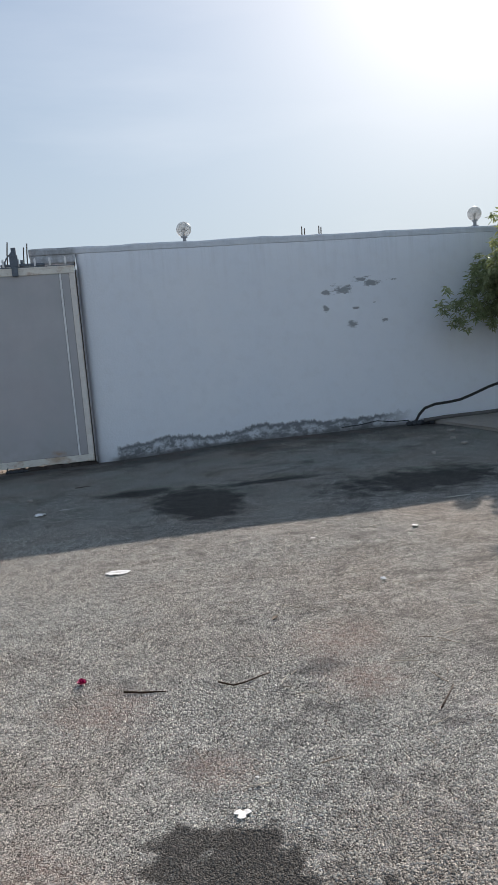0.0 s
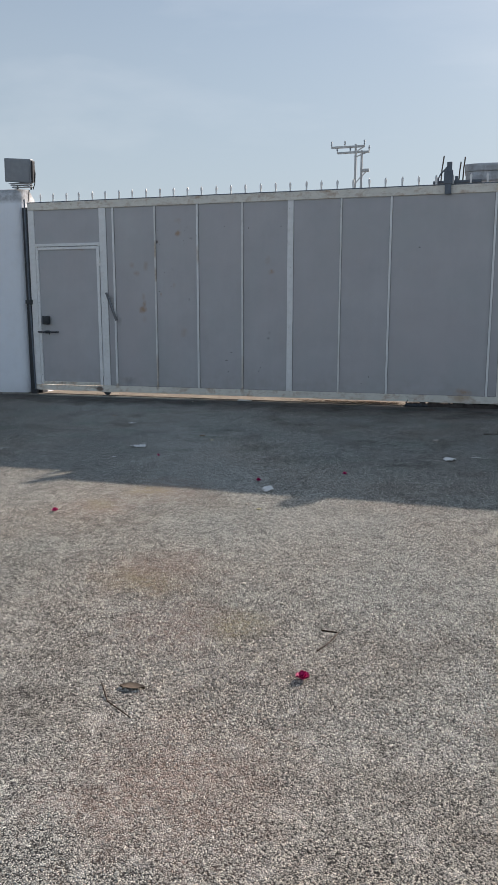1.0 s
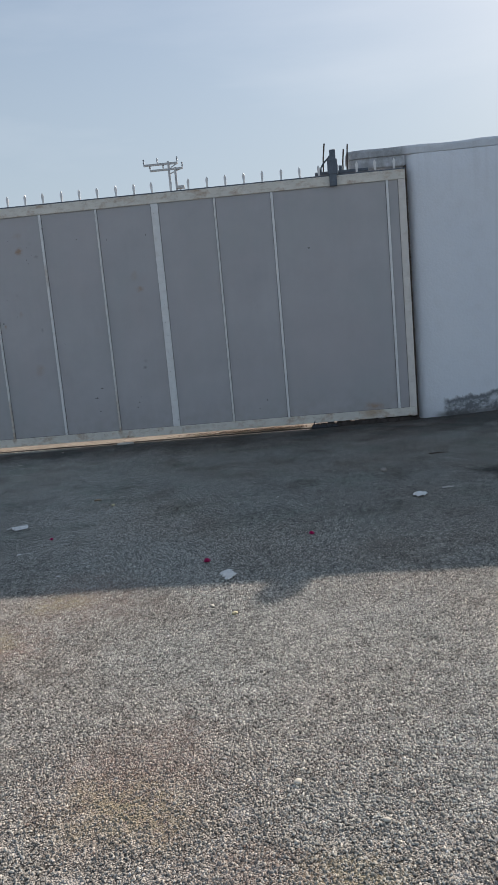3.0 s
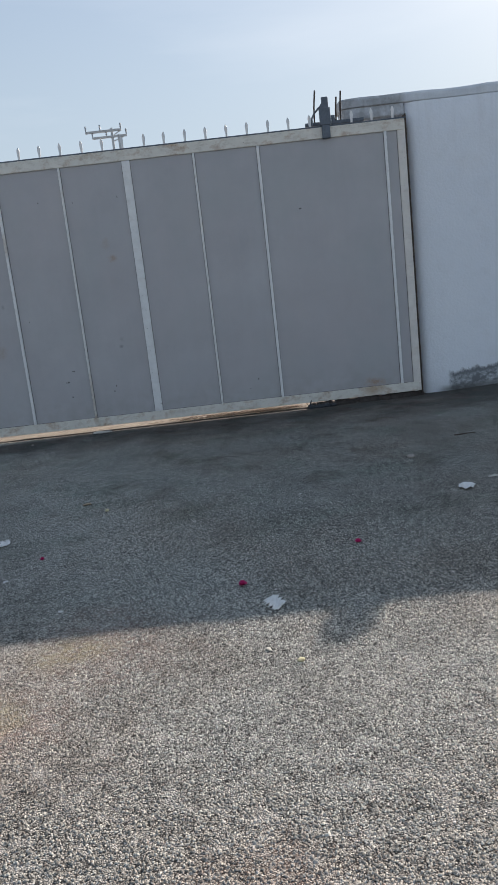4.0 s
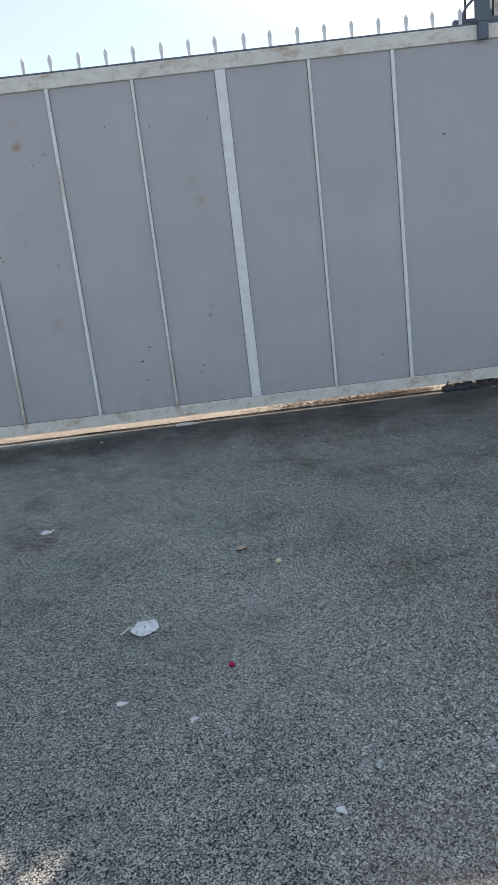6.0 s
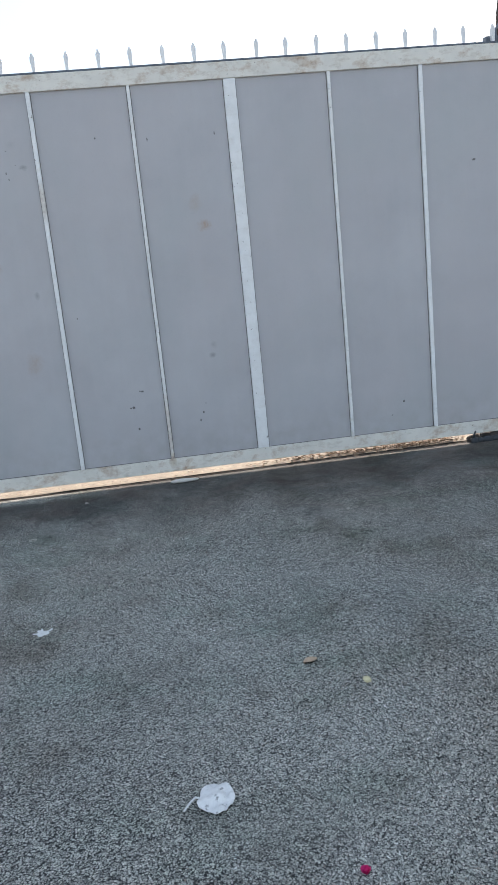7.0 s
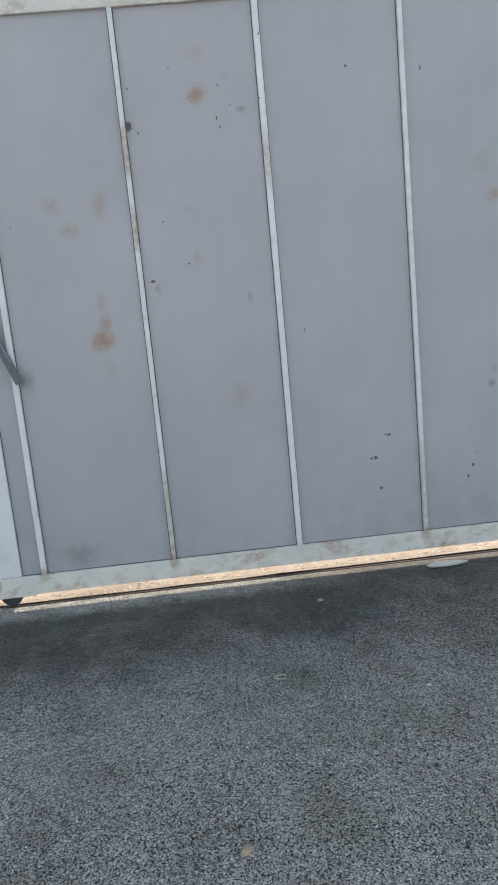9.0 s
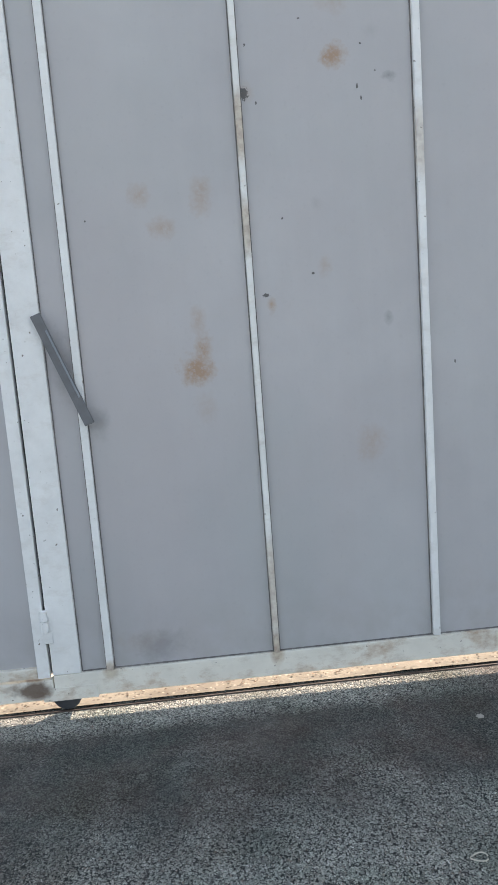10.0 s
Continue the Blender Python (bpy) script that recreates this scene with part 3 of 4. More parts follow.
# ---- ground ----
def build_ground():
    xs = [-700, -200, -60, -25] + [-12 + 0.3 * i for i in range(94)] + [30, 60, 200, 700]
    ys = [-700, -200, -60, -30] + [-15 + 0.3 * i for i in range(54)] + [3, 12, 40, 150, 700]
    bm = bmesh.new()
    grid = []
    for y in ys:
        row = []
        for x in xs:
            near = step(30, 12, abs(x)) * step(30, 14, abs(y))
            z = gz(x, max(y, -40)) + near * 0.004 * noise.noise(Vector((x * 0.5, y * 0.5, 0))) * step(0, -0.8, y)
            row.append(bm.verts.new((x, y, z)))
        grid.append(row)
    for a, b in zip(grid, grid[1:]):
        for k in range(len(xs) - 1):
            bm.faces.new((a[k], a[k + 1], b[k + 1], b[k]))
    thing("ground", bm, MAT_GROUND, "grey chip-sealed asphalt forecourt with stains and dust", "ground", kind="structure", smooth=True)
    bm = bmesh.new()
    xs2 = [-8 + 0.25 * i for i in range(44)]
    rows = []
    for y in (0.028, 0.1, 0.25, 0.6, 1.5, 4, 12):
        rows.append([bm.verts.new((x, y, 0.046 + 0.006 * noise.noise(Vector((x * 3, y * 5, 2))))) for x in xs2])
    for a, b in zip(rows, rows[1:]):
        for k in range(len(xs2) - 1):
            bm.faces.new((a[k], a[k + 1], b[k + 1], b[k]))
    thing("yard", bm, MAT_SAND, "sunlit sandy earth of the yard behind the gate", "ground", kind="structure", smooth=True)


build_ground()


def sweep_wall(name, x0, x1, y0, y1, z0, z1, parent, material, round_at="", radius=0.12, top=0.03, wave=0.012, label=""):
    """A plastered wall along x: rounded end, eased top edge, uneven faces."""
    n = max(12, int((x1 - x0) / 0.22))
    marks = sorted({round(x0 + (x1 - x0) * i / n, 4) for i in range(n + 1)}
                   | ({round(x0 + radius * f, 4) for f in (0.0, 0.04, 0.15, 0.35, 0.65, 1.0)} if "l" in round_at else set())
                   | ({round(x1 - radius * f, 4) for f in (0.0, 0.04, 0.15, 0.35, 0.65, 1.0)} if "r" in round_at else set()))
    bm = bmesh.new()
    rings = []
    for x in marks:
        back = 0.0
        for flag, d in (("l", x - x0), ("r", x1 - x)):
            if flag in round_at and d < radius:
                back = radius - math.sqrt(max(0, radius ** 2 - (radius - d) ** 2))
        lift = wave * noise.noise(Vector((x * 1.3, z1, 5))) + 0.5 * wave * noise.noise(Vector((x * 6, z1, 9)))
        f, zt = y0 + back, z1 + lift
        prof = [(f, z0)] + [(f, z0 + (zt - top - z0) * k / 8) for k in range(1, 9)]
        prof += [(f + top * (1 - math.cos(a)), zt - top + top * math.sin(a)) for a in (radians(q) for q in (30, 60, 90))]
        prof += [(y1 - top, zt), (y1, zt - top), (y1, z0)]
        ring = []
        for k, (y, z) in enumerate(prof):
            shift = wave * 0.6 * noise.noise(Vector((x * 0.8, z * 0.9, 3))) if 0 < k < 12 else 0
            ring.append(bm.verts.new((x, min(y + shift, y1), z)))
        rings.append(ring)
    for a, b in zip(rings, rings[1:]):
        for k in range(len(a)):
            bm.faces.new((a[k], b[k], b[(k + 1) % len(a)], a[(k + 1) % len(a)]))
    bm.faces.new(rings[0])
    bm.faces.new(rings[-1][::-1])
    ob = part(name, bm, material, parent, label, smooth=True)
    return ob


WALL_Y = 0.12
wall_right = holder("wall_east", "white plastered compound wall with mould along its foot", "wall", (0, 0, 0), "structure")
sweep_wall("wall_body", 3.0, 15.0, WALL_Y, 0.50, -0.2, 3.167, wall_right, MAT_WALL, "l", 0.11, 0.006, 0.004)
sweep_wall("coping", 2.33, 15.0, WALL_Y + 0.001, 0.505, 3.171, 3.275, wall_right, MAT_WALL, "l", 0.10, 0.035, 0.02)
sweep_wall("lintel_stub", 2.345, 2.992, WALL_Y + 0.012, 0.48, 3.05, 3.168, wall_right, MAT_WALL, "l", 0.08, 0.006, 0.004)
# dark strip in place of the shaded gap between gate and wall
part("gap_shade_strip", boxed(2.968, 2.984, 0.01, 0.19, 0.06, 3.035, 0.003), MAT_RUST, wall_right, "dark strip set in for the shaded gap beside the gate")
# hidden block added behind the gate's end to stop sun leaking past it
part("unseen_sun_block", boxed(2.42, 3.06, 0.20, 0.46, -0.1, 2.95, 0.02), MAT_WALL, wall_right)
wall_left = holder("wall_west", "white plastered compound wall with rounded corner and top", "wall", (0, 0, 0), "structure")
sweep_wall("wall_body", -12.0, -4.325, 0.02, 0.45, -0.2, 3.24, wall_left, MAT_WALL, "r", 0.14, 0.16, 0.012)
# the jamb fills the gap and also keeps sun from leaking through
part("gate_jamb", boxed(-4.318, -4.10, 0.058, 0.198, 0.03, 2.94, 0.004), MAT_DARK, wall_left, "dark steel jamb behind the gate")
# second added block, out of sight, against sun at the west end
part("unseen_sun_block", boxed(-4.36, -4.10, 0.20, 0.42, -0.1, 2.95, 0.02), MAT_WALL, wall_left)


# ---- the gate ----
GATE_TOP, RAIL_B, RAIL_T = 2.99, 0.10, 0.20
POST = ((-4.19, -4.085), (-2.975, -2.862), (-0.043, 0.043), (2.88, 2.963))
BARS = (-2.745, -2.067, -1.396, -0.711, 0.717, 1.399, 2.751)
gate = holder("sliding_gate", "grey sheet-steel sliding gate with pale tube frame, spikes and wicket door", "gate")


def build_gate():
    part("top_rail", boxed(POST[0][0], POST[3][1], 0.0, 0.05, 2.88, GATE_TOP, 0.004), MAT_RAIL, gate, "pale top rail with rust stains")
    part("top_cap", boxed(POST[0][0] - 0.01, POST[3][1] + 0.01, 0.004, 0.056, GATE_TOP + 0.002, GATE_TOP + 0.014, 0.002), MAT_GUIDE, gate, "dark flat strip on the top rail")
    part("bottom_rail", boxed(POST[1][0] + 0.002, POST[3][1], 0.0, 0.05, RAIL_B, RAIL_T, 0.004), MAT_RAIL, gate, "pale bottom rail with rust and dirt")
    # dark strips stand in for shadow-gap lines and grime beside rails and mullions
    part("seam_shade_strip", boxed(POST[1][1] + 0.006, POST[3][0] - 0.006, 0.0125, 0.0195, RAIL_T + 0.0005, RAIL_T + 0.004), MAT_SEAM, gate)
    part("door_sill_rail", boxed(POST[0][0], POST[1][0] - 0.002, 0.0, 0.05, RAIL_B, 0.185, 0.004), MAT_RAIL, gate, "pale sill rail, rust-stained at its end")
    for k, (a, b) in enumerate(POST):
        low = 0.188 if k == 0 else RAIL_T + 0.001
        part("post", boxed(a, b, 0.001, 0.049, low, 2.879, 0.004), MAT_POST if k == 3 else MAT_TUBE, gate)
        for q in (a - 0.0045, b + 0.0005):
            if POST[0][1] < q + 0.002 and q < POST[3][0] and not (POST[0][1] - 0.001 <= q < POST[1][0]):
                part("seam_shade_strip", boxed(q, q + 0.004, 0.0165, 0.021, RAIL_T + 0.001, 2.879), MAT_SEAM, gate)
    for x in BARS:
        w = 0.0115 if x in (-2.067, -0.711, 0.717) else 0.0145
        part("mullion", boxed(x - w, x + w, -0.002, 0.019, RAIL_T + 0.001, 2.879, 0.003), MAT_STREAK if w < 0.013 else MAT_TUBE, gate)
        part("seam_shade_strip", boxed(x + w + 0.0005, x + w + 0.0045, 0.0165, 0.021, RAIL_T + 0.001, 2.879), MAT_SEAM, gate)
        part("seam_shade_strip", boxed(x - w - 0.0045, x - w - 0.0005, 0.0165, 0.021, RAIL_T + 0.001, 2.879), MAT_SEAM, gate)
    edges = [POST[1][1], *BARS[:4], POST[2], *BARS[4:], POST[3][0]]
    flat = []
    for e in edges:
        flat += [e] if not isinstance(e, tuple) else list(e)
    cuts = [POST[1][1]] + [v for v in flat[1:-1]] + [POST[3][0]]
    cuts = [c for c in cuts if c not in POST[2]] + [0.0]
    cuts.sort()
    for a, b in zip(cuts, cuts[1:]):
        part("panel", boxed(a - (0.02 if a == cuts[0] else 0), b + (0.02 if b == cuts[-1] else 0), 0.020, 0.0235, RAIL_T - 0.01, 2.885), MAT_SHEET, gate)
    part("transom_panel", boxed(POST[0][1] - 0.002, POST[1][0] + 0.002, 0.020, 0.0235, 2.37, 2.885), MAT_SHEET, gate)
    part("transom", boxed(POST[0][1] + 0.001, POST[1][0] - 0.001, 0.002, 0.048, 2.335, 2.378, 0.003), MAT_TUBE, gate)
    # spear-headed spikes
    bm = bmesh.new()
    prof = ((0.010, 0.0), (0.0125, 0.045), (0.0165, 0.085), (0.015, 0.100), (0.004, 0.125))
    rings = []
    for w, z in prof:
        rings.append([bm.verts.new((sx * w, sy * 0.004, z)) for sx, sy in ((-1, -1), (1, -1), (1, 1), (-1, 1))])
    for a, b in zip(rings, rings[1:]):
        for k in range(4):
            bm.faces.new((a[k], a[(k + 1) % 4], b[(k + 1) % 4], b[k]))
    bm.faces.new(rings[0][::-1])
    bm.faces.new(rings[-1])
    spike = to_mesh("spike", bm, MAT_TUBE)
    rnd = random.Random(4)
    for k in range(-18, 14):
        ob = new("spike", spike)
        ob.parent = gate
        ob.location = (-0.007 + 0.2197 * k + rnd.uniform(-0.006, 0.006), 0.03, GATE_TOP + 0.012)
        ob.rotation_euler = (rnd.uniform(-0.03, 0.03), rnd.uniform(-0.03, 0.03), rnd.uniform(-0.3, 0.3))
    # wheel with its bracket under the wide post
    bm = bmesh.new()
    rod(bm, [(-2.93, 0.012, 0.105), (-2.93, 0.016, 0.105), (-2.93, 0.036, 0.105), (-2.93, 0.040, 0.105)], 0.058, 24)
    wheel = part("wheel", bm, MAT_DARK, gate, "dark grooved steel wheel")
    part("axle", rod(bmesh.new(), [(-2.93, 0.008, 0.105), (-2.93, 0.044, 0.105)], 0.012, 10), MAT_RUST, wheel)
    part("wheel_bracket", boxed(-3.02, -2.80, -0.006, -0.001, 0.094, 0.150, 0.002), MAT_RAIL, gate, "short rust-stained plate over the wheel")
    # slanted grip bar welded from post to mullion
    bm = bmesh.new()
    a, b = Vector((-2.872, -0.030, 1.625)), Vector((-2.716, -0.030, 1.205))
    way = (b - a).normalized()
    side = Vector((0, 1, 0)).cross(way).normalized() * 0.019
    quad = [a + side, a - side, b - side, b + side]
    front = [bm.verts.new(v) for v in quad]
    backv = [bm.verts.new(v + Vector((0, 0.007, 0))) for v in quad]
    bm.faces.new(front)
    bm.faces.new(backv[::-1])
    for k in range(4):
        bm.faces.new((front[k], front[(k + 1) % 4], backv[(k + 1) % 4], backv[k]))
    # paler rod: the lit inner edge of the bar is put in by colour
    lit_ridge = a * 0.86 + b * 0.14 + Vector((0.012, -0.001, 0.0)), a * 0.25 + b * 0.75 + Vector((0.012, -0.001, 0.0))
    grip = part("grip_bar", bm, MAT_BAR, gate, "slanted grey flat bar used as a handle")
    part("lit_ridge", rod(bmesh.new(), lit_ridge, 0.004, 6), MAT_BOX, grip)
    part("stud", boxed(-2.885, -2.862, -0.028, 0.0, 1.60, 1.622, 0.002), MAT_BAR, grip)
    part("stud", boxed(-2.730, -2.708, -0.028, 0.0, 1.205, 1.227, 0.002), MAT_BAR, grip)
    # wicket door
    x0, x1, z0, z1 = -4.078, -2.985, 0.195, 2.325
    door = part("wicket_door", boxed(x0 + 0.03, x1 - 0.03, 0.018, 0.0225, z0 + 0.04, z1 - 0.04), MAT_SHEET, gate, "closed grey wicket door in a pale frame")
    part("door_stile", boxed(x0, x0 + 0.040, -0.004, 0.040, z0, z1, 0.003), MAT_TUBE, door)
    part("door_stile", boxed(x1 - 0.048, x1, -0.004, 0.040, z0, z1, 0.003), MAT_TUBE, door)
    part("door_rail", boxed(x0 + 0.041, x1 - 0.049, -0.003, 0.039, z1 - 0.040, z1, 0.003), MAT_TUBE, door)
    part("door_rail", boxed(x0 + 0.041, x1 - 0.049, -0.003, 0.039, z0, z0 + 0.045, 0.003), MAT_RAIL, door)
    part("door_stop", boxed(x1 - 0.04, x1 + 0.03, 0.0415, 0.0475, z0, z1 - 0.003), MAT_DARK, door)
    part("door_stop", boxed(x0 - 0.03, x0 + 0.03, 0.0415, 0.0475, z0, z1 - 0.003), MAT_DARK, door)
    part("door_stop", boxed(x0 + 0.031, x1 - 0.041, 0.0415, 0.0475, z1 - 0.03, z1 + 0.03), MAT_DARK, door)
    for z in (0.44, 2.12):
        bm = rod(bmesh.new(), [(-2.980, -0.014, z - 0.045), (-2.980, -0.014, z - 0.002)], 0.017, 14)
        rod(bm, [(-2.980, -0.014, z + 0.001), (-2.980, -0.014, z + 0.04)], 0.015, 14)
        box(bm, -2.996, -2.955, -0.006, -0.001, z - 0.10, z - 0.05, 0.002)
        part("hinge", bm, MAT_TUBE, door, "pale barrel hinge", smooth=False)
    part("lock_case", boxed(-4.0, -3.88, -0.032, 0.016, 1.14, 1.27, 0.006), MAT_DARK, door, "dark lock case")
    bm = rod(bmesh.new(), [(-4.09, -0.022, 1.022), (-3.72, -0.022, 1.022)], 0.011, 10)
    box(bm, -3.96, -3.90, -0.018, 0.016, 1.0, 1.044, 0.003)
    rod(bm, [(-3.86, -0.022, 1.022), (-3.86, -0.06, 1.02), (-3.86, -0.068, 0.985)], 0.008, 8)
    part("slide_bolt", bm, MAT_DARK, door, "dark sliding bolt")
    bm = rod(bmesh.new(), [(-3.94, -0.03, 1.19), (-3.94, -0.075, 1.19), (-3.90, -0.085, 1.19), (-3.84, -0.085, 1.185)], 0.009, 8)
    part("door_handle", bm, MAT_DARK, door, "dark lever handle")


build_gate()

# floor track of the gate
bm = bmesh.new()
box(bm, -4.6, 1.72, 0.012, 0.025, 0.010, 0.0395, 0.002)
thing("gate_track", bm, MAT_RUST, "rusty steel floor track under the gate", "rail", kind="structure")


def build_guide():
    """Guide post with arms that holds the gate's top rail at the wall's end."""
    guide = holder("gate_guide", "dark steel guide post hooked over the gate's top rail", "bracket", (2.13, 0, 2.87))
    bm = bmesh.new()
    box(bm, -0.042, 0.042, -0.045, -0.006, 0.0, 0.34, 0.006)
    box(bm, -0.058, 0.056, -0.050, -0.004, 0.13, 0.30, 0.008)
    box(bm, -0.025, 0.042, -0.045, 0.0, 0.33, 0.405, 0.008)
    part("guide_post", bm, MAT_GUIDE, guide)
    bm = bmesh.new()
    box(bm, -0.20, 0.42, 0.062, 0.118, 0.150, 0.185, 0.004)
    box(bm, -0.04, 0.04, -0.04, 0.10, 0.152, 0.183, 0.004)
    part("cross_arm", bm, MAT_GUIDE, guide)
    bm = bmesh.new()
    rod(bm, [(-0.13, 0.05, 0.15), (-0.13, 0.05, 0.22), (-0.10, 0.03, 0.27), (-0.04, -0.02, 0.32)], 0.010, 8)
    part("brace", bm, MAT_GUIDE, guide)
    part("roller", rod(bmesh.new(), [(0.10, 0.085, 0.13), (0.10, 0.085, 0.24)], 0.020, 12), MAT_GUIDE, guide)
    part("hook_tip", boxed(-0.165, -0.14, 0.045, 0.075, 0.13, 0.235, 0.005), MAT_TUBE, guide, "pale flat tip")


build_guide()


def bent_rebar(x, y, z0, z1, lean, group):
    bm = rod(bmesh.new(), [(0, 0, 0), (lean * 0.3, 0.005, (z1 - z0) * 0.5), (lean, 0, z1 - z0)], 0.009, 7)
    thing("rebar", bm, MAT_RUST, "bare rusty rebar stub standing out of the wall top", "rebar", group, at=(x, y, z0))


for x, z1, lean in ((2.03, 3.375, 0.03), (2.26, 3.29, 0.02), (2.31, 3.345, 0.02)):
    bent_rebar(x, 0.09, 3.04, z1, lean, "rebars by the guide post")
for x, z1 in ((6.555, 3.43), (6.60, 3.40), (6.84, 3.43), (6.875, 3.41)):
    bent_rebar(x, 0.30, 3.25, z1, 0.004, "rebars on the wall")


def build_globe():
    lamp = holder("globe_lamp", "clear round globe lamp on a short stem on the wall", "lamp", (4.68, 0.38, 3.262), group="globe lamps on the wall")
    bm = rod(bmesh.new(), [(0, 0, 0), (0, 0, 0.03)], 0.06, 16)
    rod(bm, [(0, 0, 0.025), (0, 0, 0.10)], 0.028, 14)
    rod(bm, [(0, 0, 0.10), (0, 0, 0.125)], 0.05, 16)
    part("stem", bm, MAT_BOX, lamp, "grey stem and collar")
    bm = bmesh.new()
    bmesh.ops.create_uvsphere(bm, u_segments=28, v_segments=18, radius=0.118, matrix=Matrix.Translation((0, 0, 0.225)))
    bmesh.ops.create_uvsphere(bm, u_segments=28, v_segments=18, radius=0.1145, matrix=Matrix.Translation((0, 0, 0.225)))
    me = bpy.data.meshes.new("globe")
    half = len(bm.faces) // 2
    bm.faces.ensure_lookup_table()
    for f in bm.faces[half:]:
        f.normal_flip()
    bm.to_mesh(me)
    bm.free()
    me.materials.append(MAT_GLASS)
    me.polygons.foreach_set("use_smooth", [True] * len(me.polygons))
    ob = new("globe", me)
    ob.parent = lamp
    bm = rod(bmesh.new(), [(0, 0, 0.125), (0, 0, 0.17)], 0.018, 12)
    bmesh.ops.create_uvsphere(bm, u_segments=14, v_segments=10, radius=0.034, matrix=Matrix.Translation((0, 0, 0.205)) @ Matrix.Diagonal((1, 1, 1.3, 1)))
    part("bulb", bm, MAT_BOX, lamp, "greyish bulb", smooth=True)
    copy_thing(lamp, pose(9.62, 0.38, 3.29))


build_globe()


def build_floodlight():
    lamp = holder("floodlight", "grey boxy floodlight tilted on the wall beside the gate", "lamp", (-4.32, 0.16, 3.25))
    bm = boxed(-0.28, 0.185, -0.10, -0.01, 0.075, 0.425, 0.012)
    bmesh.ops.rotate(bm, verts=bm.verts, matrix=Euler((0.12, 0.09, 0)).to_matrix())
    part("housing", bm, MAT_BOX, lamp)
    bm = boxed(-0.255, 0.16, -0.108, -0.102, 0.10, 0.39, 0.003)
    bmesh.ops.rotate(bm, verts=bm.verts, matrix=Euler((0.12, 0.09, 0)).to_matrix())
    part("cover", bm, MAT_BOX, lamp, "flat grey front cover")
    bm = boxed(0.188, 0.212, -0.09, -0.02, 0.09, 0.40, 0.006)
    bmesh.ops.rotate(bm, verts=bm.verts, matrix=Euler((0.12, 0.09, 0)).to_matrix())
    part("end_cap", bm, MAT_DARK, lamp)
    for k in range(3):
        part("fin", boxed(-0.22 + 0.03 * k, 0.15 + 0.012 * k, -0.09, -0.01, 0.055 - 0.030 * k, 0.066 - 0.030 * k, 0.002), MAT_BOX, lamp)
    bm = rod(bmesh.new(), [(0.12, -0.04, 0.12), (0.14, -0.02, 0.03), (0.12, 0, -0.03)], 0.012, 8)
    part("bracket", bm, MAT_DARK, lamp)
    part("bracket", rod(bmesh.new(), [(-0.12, 0, 0.05), (-0.12, 0, -0.03)], 0.014, 8), MAT_DARK, lamp)
    part("cable", rod(bmesh.new(), [(0.215, -0.05, 0.36), (0.235, -0.05, 0.2), (0.22, -0.05, 0.05), (0.17, -0.03, -0.04)], 0.007, 6), MAT_RUBBER, lamp)


build_floodlight()

# catch chain and conduit between gate and west wall
bm = rod(bmesh.new(), [(-4.235, 0.0, 3.05), (-4.225, -0.01, 2.4), (-4.22, -0.012, 1.6), (-4.205, -0.012, 1.0), (-4.19, -0.01, 0.25), (-4.185, -0.01, 0.06)], 0.013, 8)
conduit = thing("conduit", bm, MAT_GUIDE, "dark conduit running down between gate and wall", "pipe")
part("clamp", boxed(-4.28, -4.17, -0.04, 0.02, 1.46, 1.52, 0.005), MAT_DARK, conduit)
part("foot", boxed(-4.225, -4.15, -0.04, 0.02, 0.035, 0.11, 0.006), MAT_DARK, conduit)


# ---- soil, leaves and a rag along the gate's foot ----
def lump(bm, x, y, z, rx, ry, rz, seed, sub=2):
    made = bmesh.ops.create_icosphere(bm, subdivisions=sub, radius=1.0)
    for v in made["verts"]:
        k = 1 + 0.3 * noise.noise(v.co * 1.6 + Vector((seed, 0, 0)))
        v.co = Vector((x + v.co.x * rx * k, y + v.co.y * ry * k, z + v.co.z * rz * k))
    return bm


bm = bmesh.new()
rnd = random.Random(7)
for i in range(26):
    x = 1.74 + i * 0.048
    lump(bm, x, 0.06 + rnd.uniform(-0.02, 0.03), 0.035, 0.07, 0.06, 0.05 + rnd.uniform(0, 0.025), i)
thing("soil_heap", bm, MAT_EARTH, "dark damp earth heaped under the gate's end", "soil", kind="stuff", smooth=True)
bm = bmesh.new()
for k, (dx, wide, high) in enumerate(((0.0, 0.035, 0.032), (0.05, 0.04, 0.022), (0.11, 0.05, 0.030), (0.18, 0.05, 0.026), (0.25, 0.04, 0.020))):
    lump(bm, dx, 0.004 * (k % 2), 0.012, wide, 0.022, high, k + 3)
rod(bm, [(-0.012, 0, 0.02), (-0.002, -0.004, 0.06), (0.012, -0.004, 0.092)], 0.011, 7, 0.5)
thing("rag", bm, MAT_DARK, "crumpled dark rag wedged under the gate", "rag", at=(1.70, -0.028, 0.038), smooth=True)


def leaf_verts(bm, at, turn, length, width, fold=0.2):
    m = Matrix.Translation(at) @ turn.to_matrix().to_4x4()
    pts = ((0, 0, 0), (length * 0.45, width / 2, fold * width), (length, 0, -fold * width * 0.5), (length * 0.45, -width / 2, fold * width))
    a, b, c, d = [bm.verts.new(m @ Vector(p)) for p in pts]
    bm.faces.new((a, b, c))
    bm.faces.new((a, c, d))


bm = bmesh.new()
rnd = random.Random(11)
